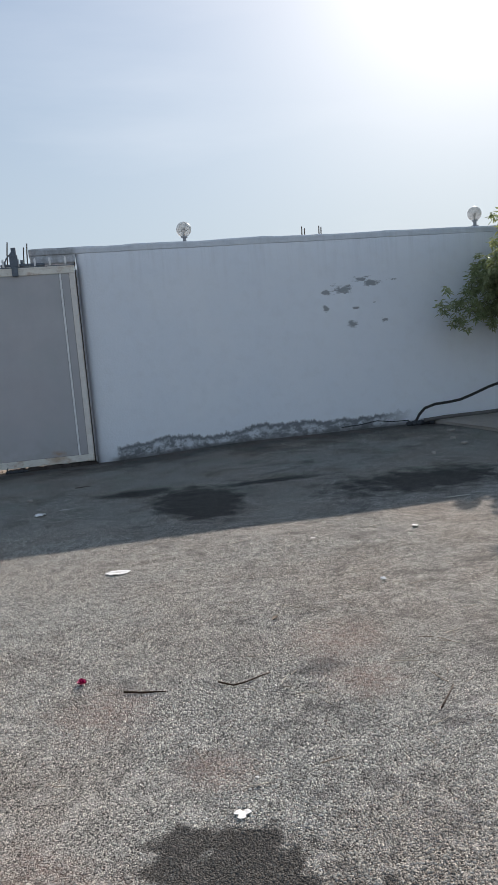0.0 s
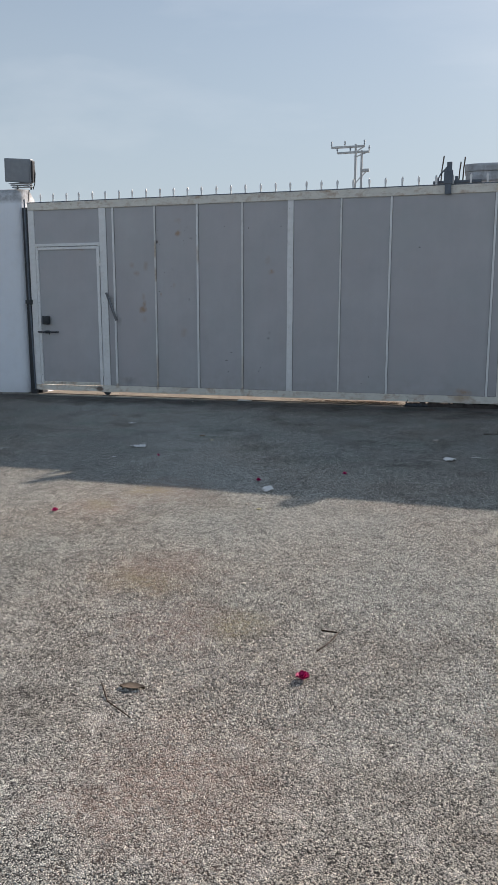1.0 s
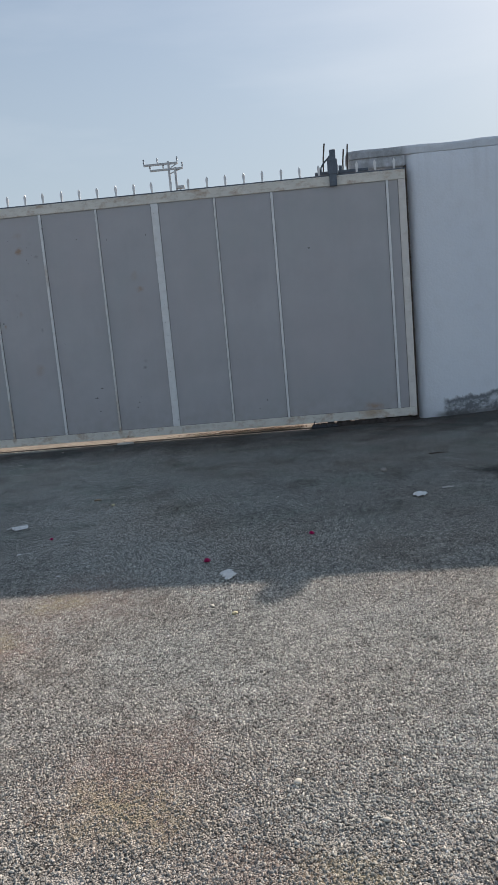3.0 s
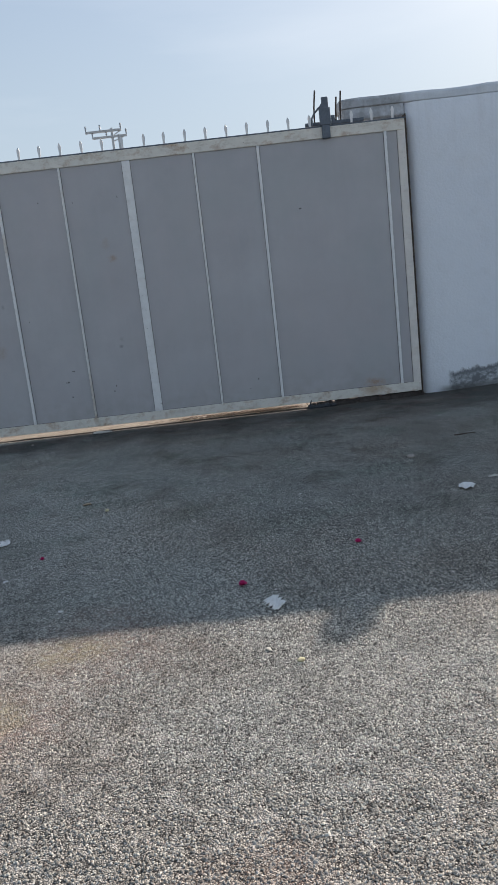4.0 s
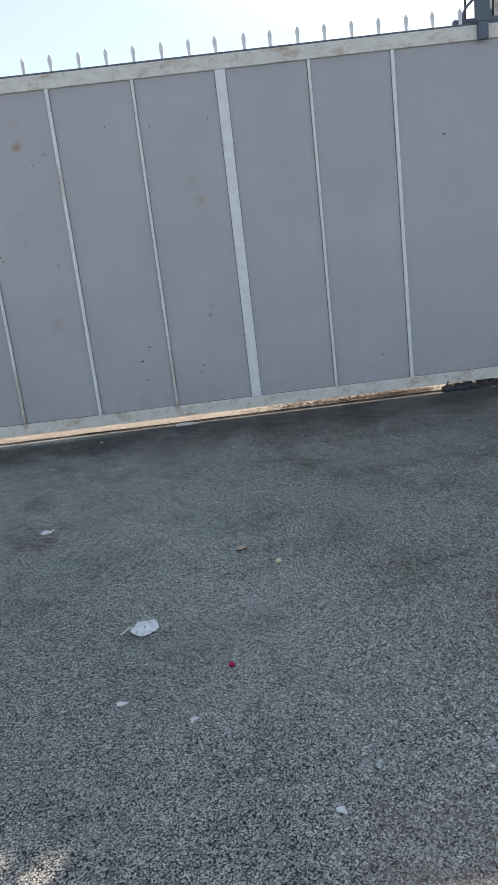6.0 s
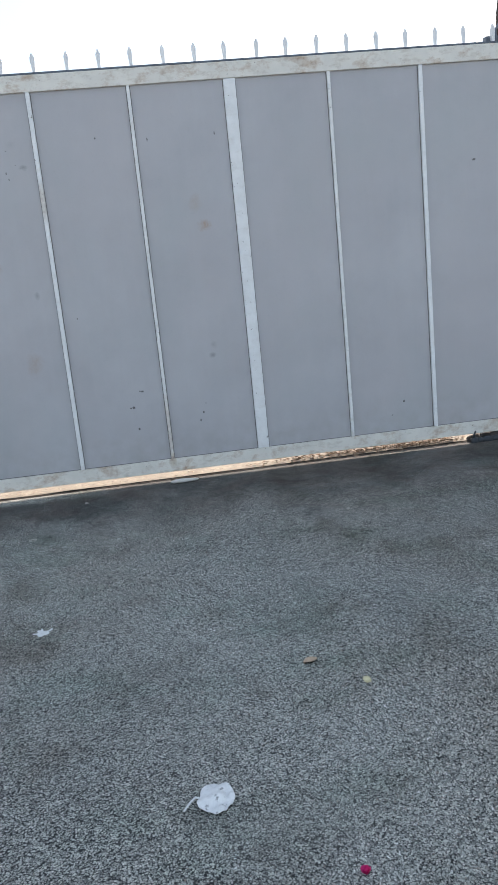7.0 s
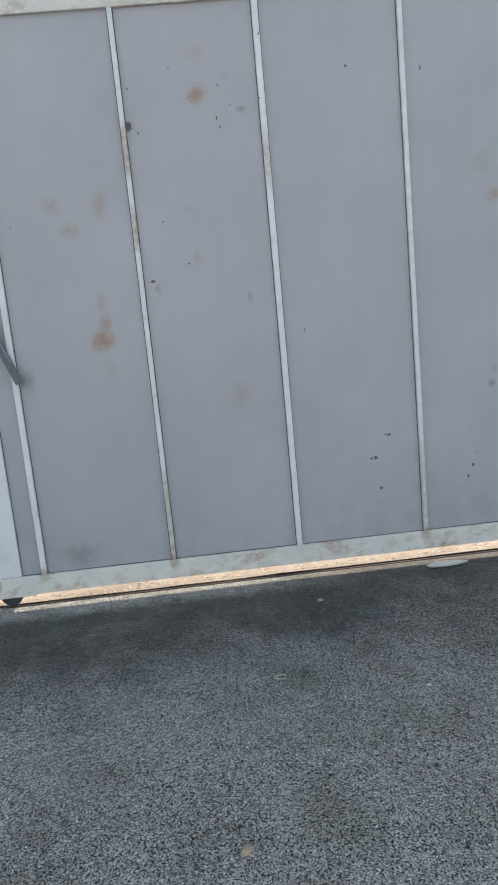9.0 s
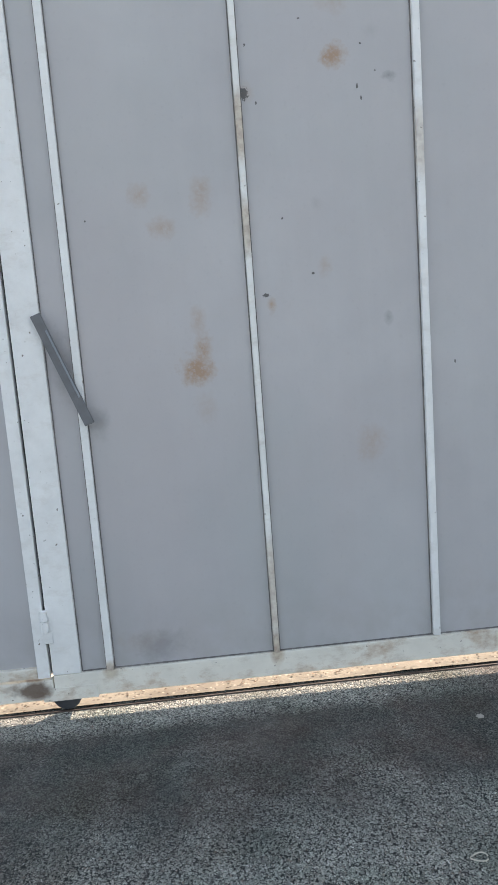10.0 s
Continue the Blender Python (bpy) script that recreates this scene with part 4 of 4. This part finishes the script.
for i in range(900):
    x = rnd.triangular(-0.2, 1.7, 1.35)
    leaf_verts(bm, (x, rnd.uniform(0.03, 0.16), 0.05 + rnd.uniform(0, 0.016)), Euler((rnd.uniform(-0.6, 0.6), rnd.uniform(-0.5, 0.3), rnd.uniform(0, 6.3))),
               rnd.uniform(0.02, 0.045), rnd.uniform(0.010, 0.022))
for i in range(110):
    leaf_verts(bm, (rnd.uniform(-3.6, 0.2), rnd.uniform(0.03, 0.12), 0.05), Euler((rnd.uniform(-0.4, 0.4), rnd.uniform(-0.4, 0.2), rnd.uniform(0, 6.3))),
               rnd.uniform(0.008, 0.022), rnd.uniform(0.006, 0.012))
thing("dry_leaves", bm, MAT_MULCH, "dry brown leaves blown under the gate", "leaves", kind="stuff")

# loose chips on the asphalt
def build_chips(count=430000):
    """Angular roof-shaped chips, thick along the way walked and thinning to the sides."""
    g = np.random.default_rng(21)
    y = g.uniform(-10.4, -0.012, count)
    keep = g.uniform(size=count) < np.interp(y, [-10.4, -9.9, -1.2, -0.35, -0.2, -0.1, -0.012], [0.4, 1, 1, 0.25, 0.25, 1, 1])
    y = y[keep]
    n = len(y)
    away = np.clip((-y - 3.8) / 1.5, 0, 1)
    x = 2.9 - 0.61 * (y - 2.6 + 11.4) + 0.55 * away + (0.95 + 0.4 * away) * np.clip(g.normal(0, 1, n), -2.7, 2.7)
    fall = np.maximum(-y - 1.5, -20)
    z = 0.035 - 0.0265 * np.log1p(np.exp(3 * fall)) / 3
    sx, sy = np.clip((x - 3.0) / 2.5, 0, 1), np.clip((y + 2.0) / 2.0, 0, 1)
    z = z + 0.085 * sx * sx * (3 - 2 * sx) * sy * sy * (3 - 2 * sy)
    size = g.uniform(0.0028, 0.0058, n) * np.interp(y, [-5.5, -2.5], [1.0, 0.74]) * np.where(g.uniform(size=n) < 0.03, 1.45, 1.0)
    shape = np.array([[1, .48, -.35], [-1, .6, -.35], [-.85, -.6, -.35], [.9, -.5, -.35], [.55, .05, .62], [-.5, -.1, .46]])
    pts = shape[None] * (1 + g.uniform(-0.28, 0.28, (n, 6, 3)))
    a = g.uniform(0, 2 * np.pi, n)
    c, s = np.cos(a)[:, None], np.sin(a)[:, None]
    out = np.empty((n, 6, 3))
    out[..., 0] = x[:, None] + size[:, None] * (c * pts[..., 0] - s * pts[..., 1])
    out[..., 1] = y[:, None] + size[:, None] * (s * pts[..., 0] + c * pts[..., 1])
    tilt = g.uniform(-0.45, 0.45, (n, 1))
    out[..., 2] = (z + 0.0015)[:, None] + size[:, None] * (pts[..., 2] + tilt * pts[..., 0])
    faces = np.array([[0, 1, 5], [0, 5, 4], [2, 3, 4], [2, 4, 5], [3, 0, 4], [1, 2, 5]])
    index = (faces[None] + 6 * np.arange(n)[:, None, None]).reshape(-1)
    me = bpy.data.meshes.new("loose_chippings")
    me.vertices.add(6 * n)
    me.vertices.foreach_set("co", out.ravel())
    me.loops.add(len(index))
    me.loops.foreach_set("vertex_index", index)
    me.polygons.add(len(index) // 3)
    me.polygons.foreach_set("loop_start", np.arange(0, len(index), 3))
    me.update(calc_edges=True)
    me.validate()
    me.materials.append(MAT_CHIP)
    tagged(new("loose_chippings", me), "angular pale stone chippings bedded in the asphalt", "chippings", kind="stuff")


build_chips()

# ---- litter ----
def sheet_scrap(name, x, y, length, width, turn, label, category, material, seed, group="", crumple=0.25, cut=0.0, n=7, pleat=0.0):
    """A crumpled scrap: a thin closed sheet with an uneven outline."""
    bm = bmesh.new()
    top, low = [], []
    for j in range(n + 1):
        rt, rl = [], []
        for i in range(n + 1):
            u, v = i / n * 2 - 1, j / n * 2 - 1
            r = max(abs(u), abs(v))
            ang = math.atan2(v, u)
            k = (1 if r == 0 else r / math.hypot(u, v)) * (1 + 0.2 * noise.noise(Vector((math.cos(ang) * 1.3, math.sin(ang) * 1.3, seed))) * r)
            if cut:
                k *= 1 - cut * max(0, math.sin(3 * ang + seed)) * r
            px, py = u * k * length / 2, v * k * width / 2
            h = abs(noise.noise(Vector((px * 22, py * 22, seed * 3.1)))) * crumple * min(length, width) * 1.6
            h += pleat * (j % 2) + 0.4 * pleat * (i % 2)
            px += pleat * 0.9 * (1 if j % 2 else -1) * r
            rt.append(bm.verts.new((px, py, h + 0.004)))
            rl.append(bm.verts.new((px, py, h + 0.002)))
        top.append(rt)
        low.append(rl)
    for j in range(n):
        for i in range(n):
            bm.faces.new((top[j][i], top[j][i + 1], top[j + 1][i + 1], top[j + 1][i]))
            bm.faces.new((low[j][i], low[j + 1][i], low[j + 1][i + 1], low[j][i + 1]))
    rim_t = top[0] + [r[-1] for r in top[1:]] + top[-1][-2::-1] + [r[0] for r in top[-2:0:-1]]
    rim_l = low[0] + [r[-1] for r in low[1:]] + low[-1][-2::-1] + [r[0] for r in low[-2:0:-1]]
    for k in range(len(rim_t)):
        q = (k + 1) % len(rim_t)
        bm.faces.new((rim_t[k], rim_l[k], rim_l[q], rim_t[q]))
    ob = thing(name, bm, material, label, category, group, at=(x, y, gz(x, y) + 0.003))
    ob.rotation_euler = (0, 0, turn)
    return ob


sheet_scrap("plastic_bag", 3.05, -5.95, 0.185, 0.12, -0.08, "flattened white plastic bag lying on the asphalt", "litter", MAT_PAPER, 2, crumple=0.05, n=9)
sheet_scrap("paper_scrap", 3.342, -9.025, 0.065, 0.055, 0.4, "small white triangular paper scrap", "litter", MAT_PAPER, 5, crumple=0.1, cut=0.5)
sheet_scrap("paper_sheet", 0.985, -4.99, 0.085, 0.145, 0.35, "pleated crumpled white paper at the shadow's edge", "litter", MAT_PAPER, 8, crumple=0.12, cut=0.1, n=8, pleat=0.011)
sheet_scrap("paper_wrapper", 2.36, -3.55, 0.11, 0.14, -0.3, "crumpled white wrapper on the shaded asphalt", "litter", MAT_PAPER, 12, crumple=0.25)
pouch = sheet_scrap("plastic_pouch", -0.720, -3.665, 0.112, 0.125, 0.1, "flat white plastic pouch with a torn strip", "litter", MAT_SOILED, 15, crumple=0.22, n=10)
part("strip", rod(bmesh.new(), [(-0.04, 0.012, 0.006), (-0.058, 0.016, 0.012), (-0.075, 0.002, 0.012), (-0.10, -0.024, 0.006)], 0.003, 6), MAT_PAPER, pouch)
def torn_paper():
    """A torn scrap: a rounded body with thin arms, cut from one bent sheet."""
    def outline(a):
        r = 0.027 + 0.003 * math.sin(3 * a + 1)
        for at, reach, wide in ((1.75, 0.024, 0.13), (2.25, 0.014, 0.16), (0.70, 0.026, 0.17), (3.05, 0.020, 0.13)):
            d = math.atan2(math.sin(a - at), math.cos(a - at))
            r += reach * math.exp(-(d / wide) ** 4)
        return r
    bm = bmesh.new()
    n, levels = 96, (0.35, 0.7, 1.0)
    sides = []
    for dz in (0.004, 0.002):
        rings = []
        for f in levels:
            ring = []
            for k in range(n):
                a = k * 2 * math.pi / n
                x, y = outline(a) * f * math.cos(a), outline(a) * f * math.sin(a)
                ring.append(bm.verts.new((x, y, dz + 0.008 * abs(noise.noise(Vector((x * 40, y * 40, 3)))) + 0.12 * max(0, f * outline(a) - 0.035))))
            rings.append(ring)
        mid = bm.verts.new((0, 0, dz))
        flip = -1 if dz == 0.002 else 1
        for k in range(n):
            q = (k + 1) % n
            bm.faces.new((mid, rings[0][k], rings[0][q])[::flip])
            for a, b in zip(rings, rings[1:]):
                bm.faces.new((a[k], b[k], b[q], a[q])[::flip])
        sides.append(rings[-1])
    for k in range(n):
        q = (k + 1) % n
        bm.faces.new((sides[0][k], sides[1][k], sides[1][q], sides[0][q]))
    thing("torn_paper", bm, MAT_PAPER, "torn white scrap with thin ragged arms", "litter", at=(-1.400, -2.395, gz(-1.4, -2.395)))


torn_paper()
sheet_scrap("torn_paper", 2.60, -3.39, 0.10, 0.03, 0.1, "dirty pale strip of paper", "litter", MAT_PALEWOOD, 23, crumple=0.3)
for k, (x, y, s) in enumerate(((-0.76, -4.18, 0.045), (-0.50, -4.32, 0.035), (1.27, -3.3, 0.03), (-0.08, -4.81, 0.04), (-2.05, -4.12, 0.06), (4.61, -5.74, 0.05), (5.48, -5.78, 0.09), (4.73, -6.93, 0.06), (3.44, -8.83, 0.02))):
    sheet_scrap("paper_bit", x, y, s, s * 0.6, 0.7 * k, "tiny white scrap of paper", "litter", MAT_PAPER, 30 + k, "paper bits", 0.3, 0.3, 5)


def pebble(name, x, y, r, material, label, seed, group=""):
    bm = lump(bmesh.new(), 0, 0, r * 0.2, r * 0.8, r * 0.6, r * 0.36, seed)
    ob = thing(name, bm, material, label, "stone", group, at=(x, y, gz(x, y)), smooth=True)
    ob.rotation_euler = (0, 0, seed)


pebble("pebble", 1.356, -6.92, 0.021, MAT_PEBBLE, "smooth whitish pebble lying on the asphalt", 1, "pale pebbles")
pebble("pebble", 0.932, -5.415, 0.021, MAT_PEBBLE, "smooth whitish pebble lying on the asphalt", 2, "pale pebbles")
pebble("pebble", 1.62, -7.12, 0.017, MAT_PEBBLE, "smooth whitish pebble lying on the asphalt", 3, "pale pebbles")
pebble("stone", 1.06, -5.53, 0.024, MAT_YELLOW, "yellowish broken stone lying on the asphalt", 4)
pebble("stone", -0.106, -3.165, 0.025, MAT_YELLOW, "pale yellowish broken stone lying on the asphalt", 5)
pebble("pebble", -1.362, -0.366, 0.019, MAT_CONCRETE, "grey pebble near the gate lying on the asphalt", 6)
pebble("pebble", -1.84, -1.97, 0.022, MAT_TAN, "pale tan pebble lying on the asphalt", 7)
pebble("stone", 2.2, -2.66, 0.05, MAT_CONCRETE, "flat grey stone lying on the asphalt", 8)
pebble("pebble", 0.33, -1.25, 0.014, MAT_PEBBLE, "smooth whitish pebble lying on the asphalt", 9, "pale pebbles")
pebble("pebble", -1.1, -1.25, 0.014, MAT_PALEWOOD, "small grey pebble lying on the asphalt", 10)


def flower(x, y, s, seed):
    """A fallen bract cluster: two rings of cupped petals."""
    rnd = random.Random(seed)
    ob = holder("fallen_flower", "fallen magenta blossom on the asphalt", "flower", (x, y, gz(x, y) + 0.003), group="fallen blossoms")
    for k in range(11):
        bm = bmesh.new()
        a = (k * 1.05 if k < 6 else k * 1.257) + rnd.uniform(-0.25, 0.25)
        m = Euler((rnd.uniform(-0.1, 0.15) if k < 6 else rnd.uniform(0.5, 1.2), 0, a)).to_matrix().to_4x4()
        rows = []
        for j, (w, z) in enumerate(((0.15, 0.0), (0.5, 0.3), (0.58, 0.62), (0.32, 0.85))):
            rows.append([m @ Vector((i * w * s * 0.8, z * s, abs(i) * 0.25 * s + 0.1 * s * j)) for i in (-1, 0, 1)])
        for dz in (0.0, 0.0012):
            vs = [[bm.verts.new(p + Vector((0, 0, dz))) for p in row] for row in rows]
            for p, q in zip(vs, vs[1:]):
                for i in range(2):
                    bm.faces.new((p[i], p[i + 1], q[i + 1], q[i]))
        part("petal", bm, MAT_PETAL, ob, smooth=True)


for k, (x, y, s) in enumerate(((2.793, -7.756, 0.028), (1.879, -7.83, 0.034), (0.838, -4.728, 0.026), (1.50, -4.32, 0.022), (-0.367, -5.95, 0.028), (-0.362, -4.028, 0.017))):
    flower(x, y, s, k + 50)


def twig(points, r, label, material=MAT_TWIG, name="twig"):
    pts = []
    for (x0, y0), (x1, y1) in zip(points, points[1:]):
        for f in (0, 0.33, 0.66):
            x, y = x0 + (x1 - x0) * f, y0 + (y1 - y0) * f
            pts.append((x, y, gz(x, y) + r * 1.1 + 0.004 * abs(math.sin(9 * f + x * 5))))
    x, y = points[-1]
    pts.append((x, y, gz(x, y) + r))
    thing(name, rod(bmesh.new(), pts, r, 7, 0.6), material, label, "twig", "twigs", smooth=True)


twig(((1.098, -8.085), (1.18, -8.2), (1.315, -8.281)), 0.003, "thin dry twig on the asphalt")
twig(((1.871, -7.370), (1.95, -7.376), (1.93, -7.48), (1.89, -7.58)), 0.004, "thin bent dry twig on the asphalt")
twig(((2.993, -7.933), (3.06, -7.965), (3.184, -7.997)), 0.006, "short dark stick on the asphalt")
twig(((3.44, -8.0), (3.50, -8.06), (3.56, -8.05), (3.70, -7.985)), 0.005, "dark curved stick on the asphalt")
twig(((2.69, -2.15), (2.78, -2.139), (2.87, -2.135)), 0.006, "dark straight stick on shaded asphalt")
twig(((6.15, -5.0), (6.40, -4.99)), 0.007, "pale thin stick on the asphalt", MAT_PALEWOOD)
twig(((4.5, -9.0), (4.62, -8.85), (4.80, -8.80)), 0.005, "thin dark twig on the asphalt")
twig(((4.3, -8.6), (4.45, -8.42)), 0.004, "thin dark twig on the asphalt")


def build_straw():
    """Thin straws and stalks strewn where few feet pass."""
    rnd = random.Random(77)
    bm = bmesh.new()
    for _ in range(170):
        x, y = rnd.gauss(4.4, 0.8), rnd.uniform(-8.9, -5.0)
        a, half = rnd.uniform(0, math.pi), rnd.uniform(0.02, 0.085)
        bow = rnd.uniform(-0.25, 0.25) * half
        pts = []
        for f in (-1, -0.3, 0.4, 1):
            px = x + math.cos(a) * half * f - math.sin(a) * bow * (1 - f * f)
            py = y + math.sin(a) * half * f + math.cos(a) * bow * (1 - f * f)
            pts.append((px, py, gz(px, py) + 0.006 + 0.003 * rnd.random()))
        rod(bm, pts, rnd.uniform(0.0012, 0.0026), 4, 0.5)
    thing("straw", bm, MAT_STRAW, "thin bleached straws strewn over the asphalt", "straw", kind="stuff")


build_straw()
# bleached stick by the gate
bm = lump(bmesh.new(), 0, 0, 0.016, 0.10, 0.024, 0.016, 9)
lump(bm, 0.085, 0.004, 0.014, 0.035, 0.012, 0.010, 4)
thing("driftwood", bm, MAT_PALEWOOD, "bleached flat piece of wood beside the gate", "wood", at=(-0.655, -0.12, 0.036), smooth=True)
# ring of wire
bm = bmesh.new()
ringp = [(0.025 * math.cos(a), 0.016 * math.sin(a) + 0.004 * math.sin(2 * a), 0.004) for a in (k * 0.48 for k in range(13))]
rod(bm, ringp, 0.002, 6)
thing("wire_ring", bm, MAT_PEBBLE, "small bent ring of pale wire", "litter", at=(-1.64, -1.06, gz(-1.64, -1.06)))


def dry_leaf(x, y, length, width, turn, material=MAT_DRYLEAF):
    bm = bmesh.new()
    rows = []
    for j in range(6):
        f = j / 5
        w = width * math.sin(math.pi * min(1, f * 0.9 + 0.06)) * 0.5
        rows.append([(f * length - length / 2, s * w, 0.002 + 0.008 * abs(s) + 0.003 * math.sin(f * 3)) for s in (-1, 0, 1)])
    for dz in (0, 0.0015):
        vs = [[bm.verts.new((p[0], p[1], p[2] + dz)) for p in row] for row in rows]
        for a, b in zip(vs, vs[1:]):
            for i in range(2):
                bm.faces.new((a[i], a[i + 1], b[i + 1], b[i]))
    ob = thing("dry_leaf", bm, material, "curled dry brown leaf on the asphalt", "leaf", "dry leaves", at=(x, y, gz(x, y)), smooth=True)
    ob.rotation_euler = (0, 0, turn)


dry_leaf(1.23, -8.08, 0.105, 0.045, 0.1)
dry_leaf(-0.282, -2.98, 0.06, 0.04, 0.3, MAT_TAN)
dry_leaf(3.9, -7.3, 0.07, 0.03, 0.9)


# ---- power line pole far behind ----
def build_pylon():
    pylon = holder("power_pole", "twin-leg steel power line pole with two cross arms", "pole", (-5.45, 44.8, 0))
    for x, top in ((-0.23, 12.85), (0.20, 12.4)):
        part("leg", rod(bmesh.new(), [(x, 0, 0), (x, 0, top)], 0.115, 10, 0.7), MAT_PYLON, pylon)
    part("upper_arm", boxed(-1.98, 0.41, -0.07, 0.07, 12.62, 12.76, 0.01), MAT_PYLON, pylon)
    part("lower_arm", boxed(-1.57, 0.74, -0.07, 0.07, 12.24, 12.37, 0.01), MAT_PYLON, pylon)
    for x, z in ((-1.95, 12.76), (-1.0, 12.76), (0.38, 12.76), (-1.54, 12.37), (-0.62, 12.37), (0.71, 12.37)):
        bm = rod(bmesh.new(), [(x, 0, z), (x, 0, z + 0.12)], 0.03, 8)
        for k in range(3):
            rod(bm, [(x, 0, z + 0.10 + 0.09 * k), (x, 0, z + 0.16 + 0.09 * k)], 0.065, 10, 0.7)
        part("insulator", bm, MAT_BOX, pylon)
    for a, b in (((-0.2, 0, 12.0), (0.62, 0, 12.28)), ((-0.1, 0, 12.4), (0.36, 0, 12.65)), ((0.2, 0, 10.6), (0.62, 0, 11.1)), ((-0.2, 0, 10.2), (0.2, 0, 10.7))):
        part("brace", rod(bmesh.new(), [a, b], 0.035, 6), MAT_PYLON, pylon)
    part("switch_box", boxed(0.15, 0.75, -0.15, 0.15, 10.95, 11.15, 0.02), MAT_PYLON, pylon)


build_pylon()


# ---- corner by the tree: slab, hose, pipe ----
bm = bmesh.new()
rows = []
for i in range(13):
    x = 8.35 + i * 0.45
    rows.append([bm.verts.new((x + dx, y, gz(x, y) + z)) for dx, y, z in ((0.55, -1.9, -0.06), (0.55, -1.9, 0.045), (0.5, -1.86, 0.055), (0.0, 0.06, 0.06), (0.0, 0.10, -0.05))])
for a, b in zip(rows, rows[1:]):
    for k in range(4):
        bm.faces.new((a[k], a[k + 1], b[k + 1], b[k]))
bm.faces.new(rows[0])
thing("pavement", bm, MAT_CONCRETE, "low beige concrete slab along the wall", "pavement", kind="structure")
bm = rod(bmesh.new(), [(8.05, -0.10, 0.16), (8.12, -0.12, 0.19), (8.17, -0.13, 0.28), (8.27, -0.14, 0.38), (8.45, -0.16, 0.43), (8.68, -0.2, 0.445), (8.85, -0.25, 0.47), (9.05, -0.3, 0.54), (9.3, -0.36, 0.64), (9.55, -0.45, 0.72), (9.85, -0.6, 0.80)], 0.022, 10)
thing("hose", bm, MAT_RUBBER, "thick black hose arching up from the wall's foot", "hose", smooth=True)
bm = rod(bmesh.new(), [(8.22, -0.2, 0.19), (8.6, -0.25, 0.215), (9.2, -0.3, 0.225), (10.2, -0.4, 0.26)], 0.03, 10)
thing("pipe", bm, MAT_PIPE, "weathered pipe lying on the slab", "pipe", smooth=True)
bm = bmesh.new()
for k in range(7):
    lump(bm, 8.0 + 0.07 * k, -0.12 - 0.03 * (k % 3), 0.15, 0.055, 0.05, 0.045, k + 60)
thing("rubble", bm, MAT_DARK, "small heap of dark rubble at the wall's foot", "rubble", smooth=True)
thing("cable", rod(bmesh.new(), [(6.9, 0.05, 0.19), (7.2, 0.04, 0.20), (7.5, 0.02, 0.24), (7.75, 0.03, 0.20), (8.02, -0.05, 0.20)], 0.008, 6), MAT_RUBBER, "thin black cable along the wall's foot", "cable", smooth=True)
for k, (x, y, s) in enumerate(((8.25, -1.05, 0.16), (8.0, -1.6, 0.12), (7.9, -2.1, 0.14), (7.2, -2.6, 0.10))):
    bm = lump(bmesh.new(), 0, 0, 0.012, s * 0.42, s * 0.30, 0.026, k + 80, 1)
    thing("rubble_piece", bm, MAT_CONCRETE, "flat broken piece of concrete", "rubble", "concrete pieces", at=(x, y, gz(x, y)))


# ---- tree ----
def build_tree():
    tree = holder("tree", "leafy green garden tree with drooping branches beside the wall", "tree", (10.16, -1.32, 0.1))
    rnd = random.Random(33)
    bm = rod(bmesh.new(), [(0, 0, -0.05), (0.03, 0.02, 0.5), (-0.02, 0.0, 1.0), (0.02, 0, 2.1)], 0.10, 12, 0.75)
    part("trunk", bm, MAT_BARK, tree, smooth=True)
    bm = bmesh.new()
    tips = []
    for k in range(46):
        a, e = rnd.uniform(0, 6.283), rnd.uniform(-0.15, 1.25)
        reach = rnd.uniform(1.0, 1.75)
        start = Vector((0.02, 0, rnd.uniform(1.45, 2.0)))
        way = Vector((math.cos(a) * math.cos(e), math.sin(a) * math.cos(e) * 1.1, math.sin(e) * 1.0))
        mid = start + way * reach * 0.55 + Vector((0, 0, 0.18))
        end = start + way * reach + Vector((0, 0, 0.15 - 0.35 * max(0, 0.5 - e)))
        rod(bm, [start, start.lerp(mid, 0.5) + Vector((0, 0, 0.05)), mid, end], rnd.uniform(0.016, 0.034), 6, 0.25)
        tips += [(mid.lerp(end, f), 0.30) for f in (0.15, 0.5, 0.8, 1.0, 1.1)]
    part("limbs", bm, MAT_BARK, tree, smooth=True)
    bm = bmesh.new()

    def near(width):
        return width * max(-1.6, min(1.6, rnd.gauss(0, 1)))
    for p, spread in tips:
        c = p + Vector((near(0.10), near(0.10), near(0.10)))
        for _ in range(11):
            # a whorl of long leaves at each twig's end
            q = c + Vector((near(spread * 0.5), near(spread * 0.5), near(spread * 0.48)))
            turn = rnd.uniform(0, 6.283)
            for k in range(15):
                leaf_verts(bm, q + Vector((near(0.02), near(0.02), near(0.03))), Euler((rnd.uniform(-0.7, 0.7), rnd.uniform(-0.35, 1.1), turn + k * 2.4)), rnd.uniform(0.08, 0.15), rnd.uniform(0.028, 0.048))
    part("crown", bm, MAT_LEAF, tree, "crown of small glossy green leaves")


build_tree()
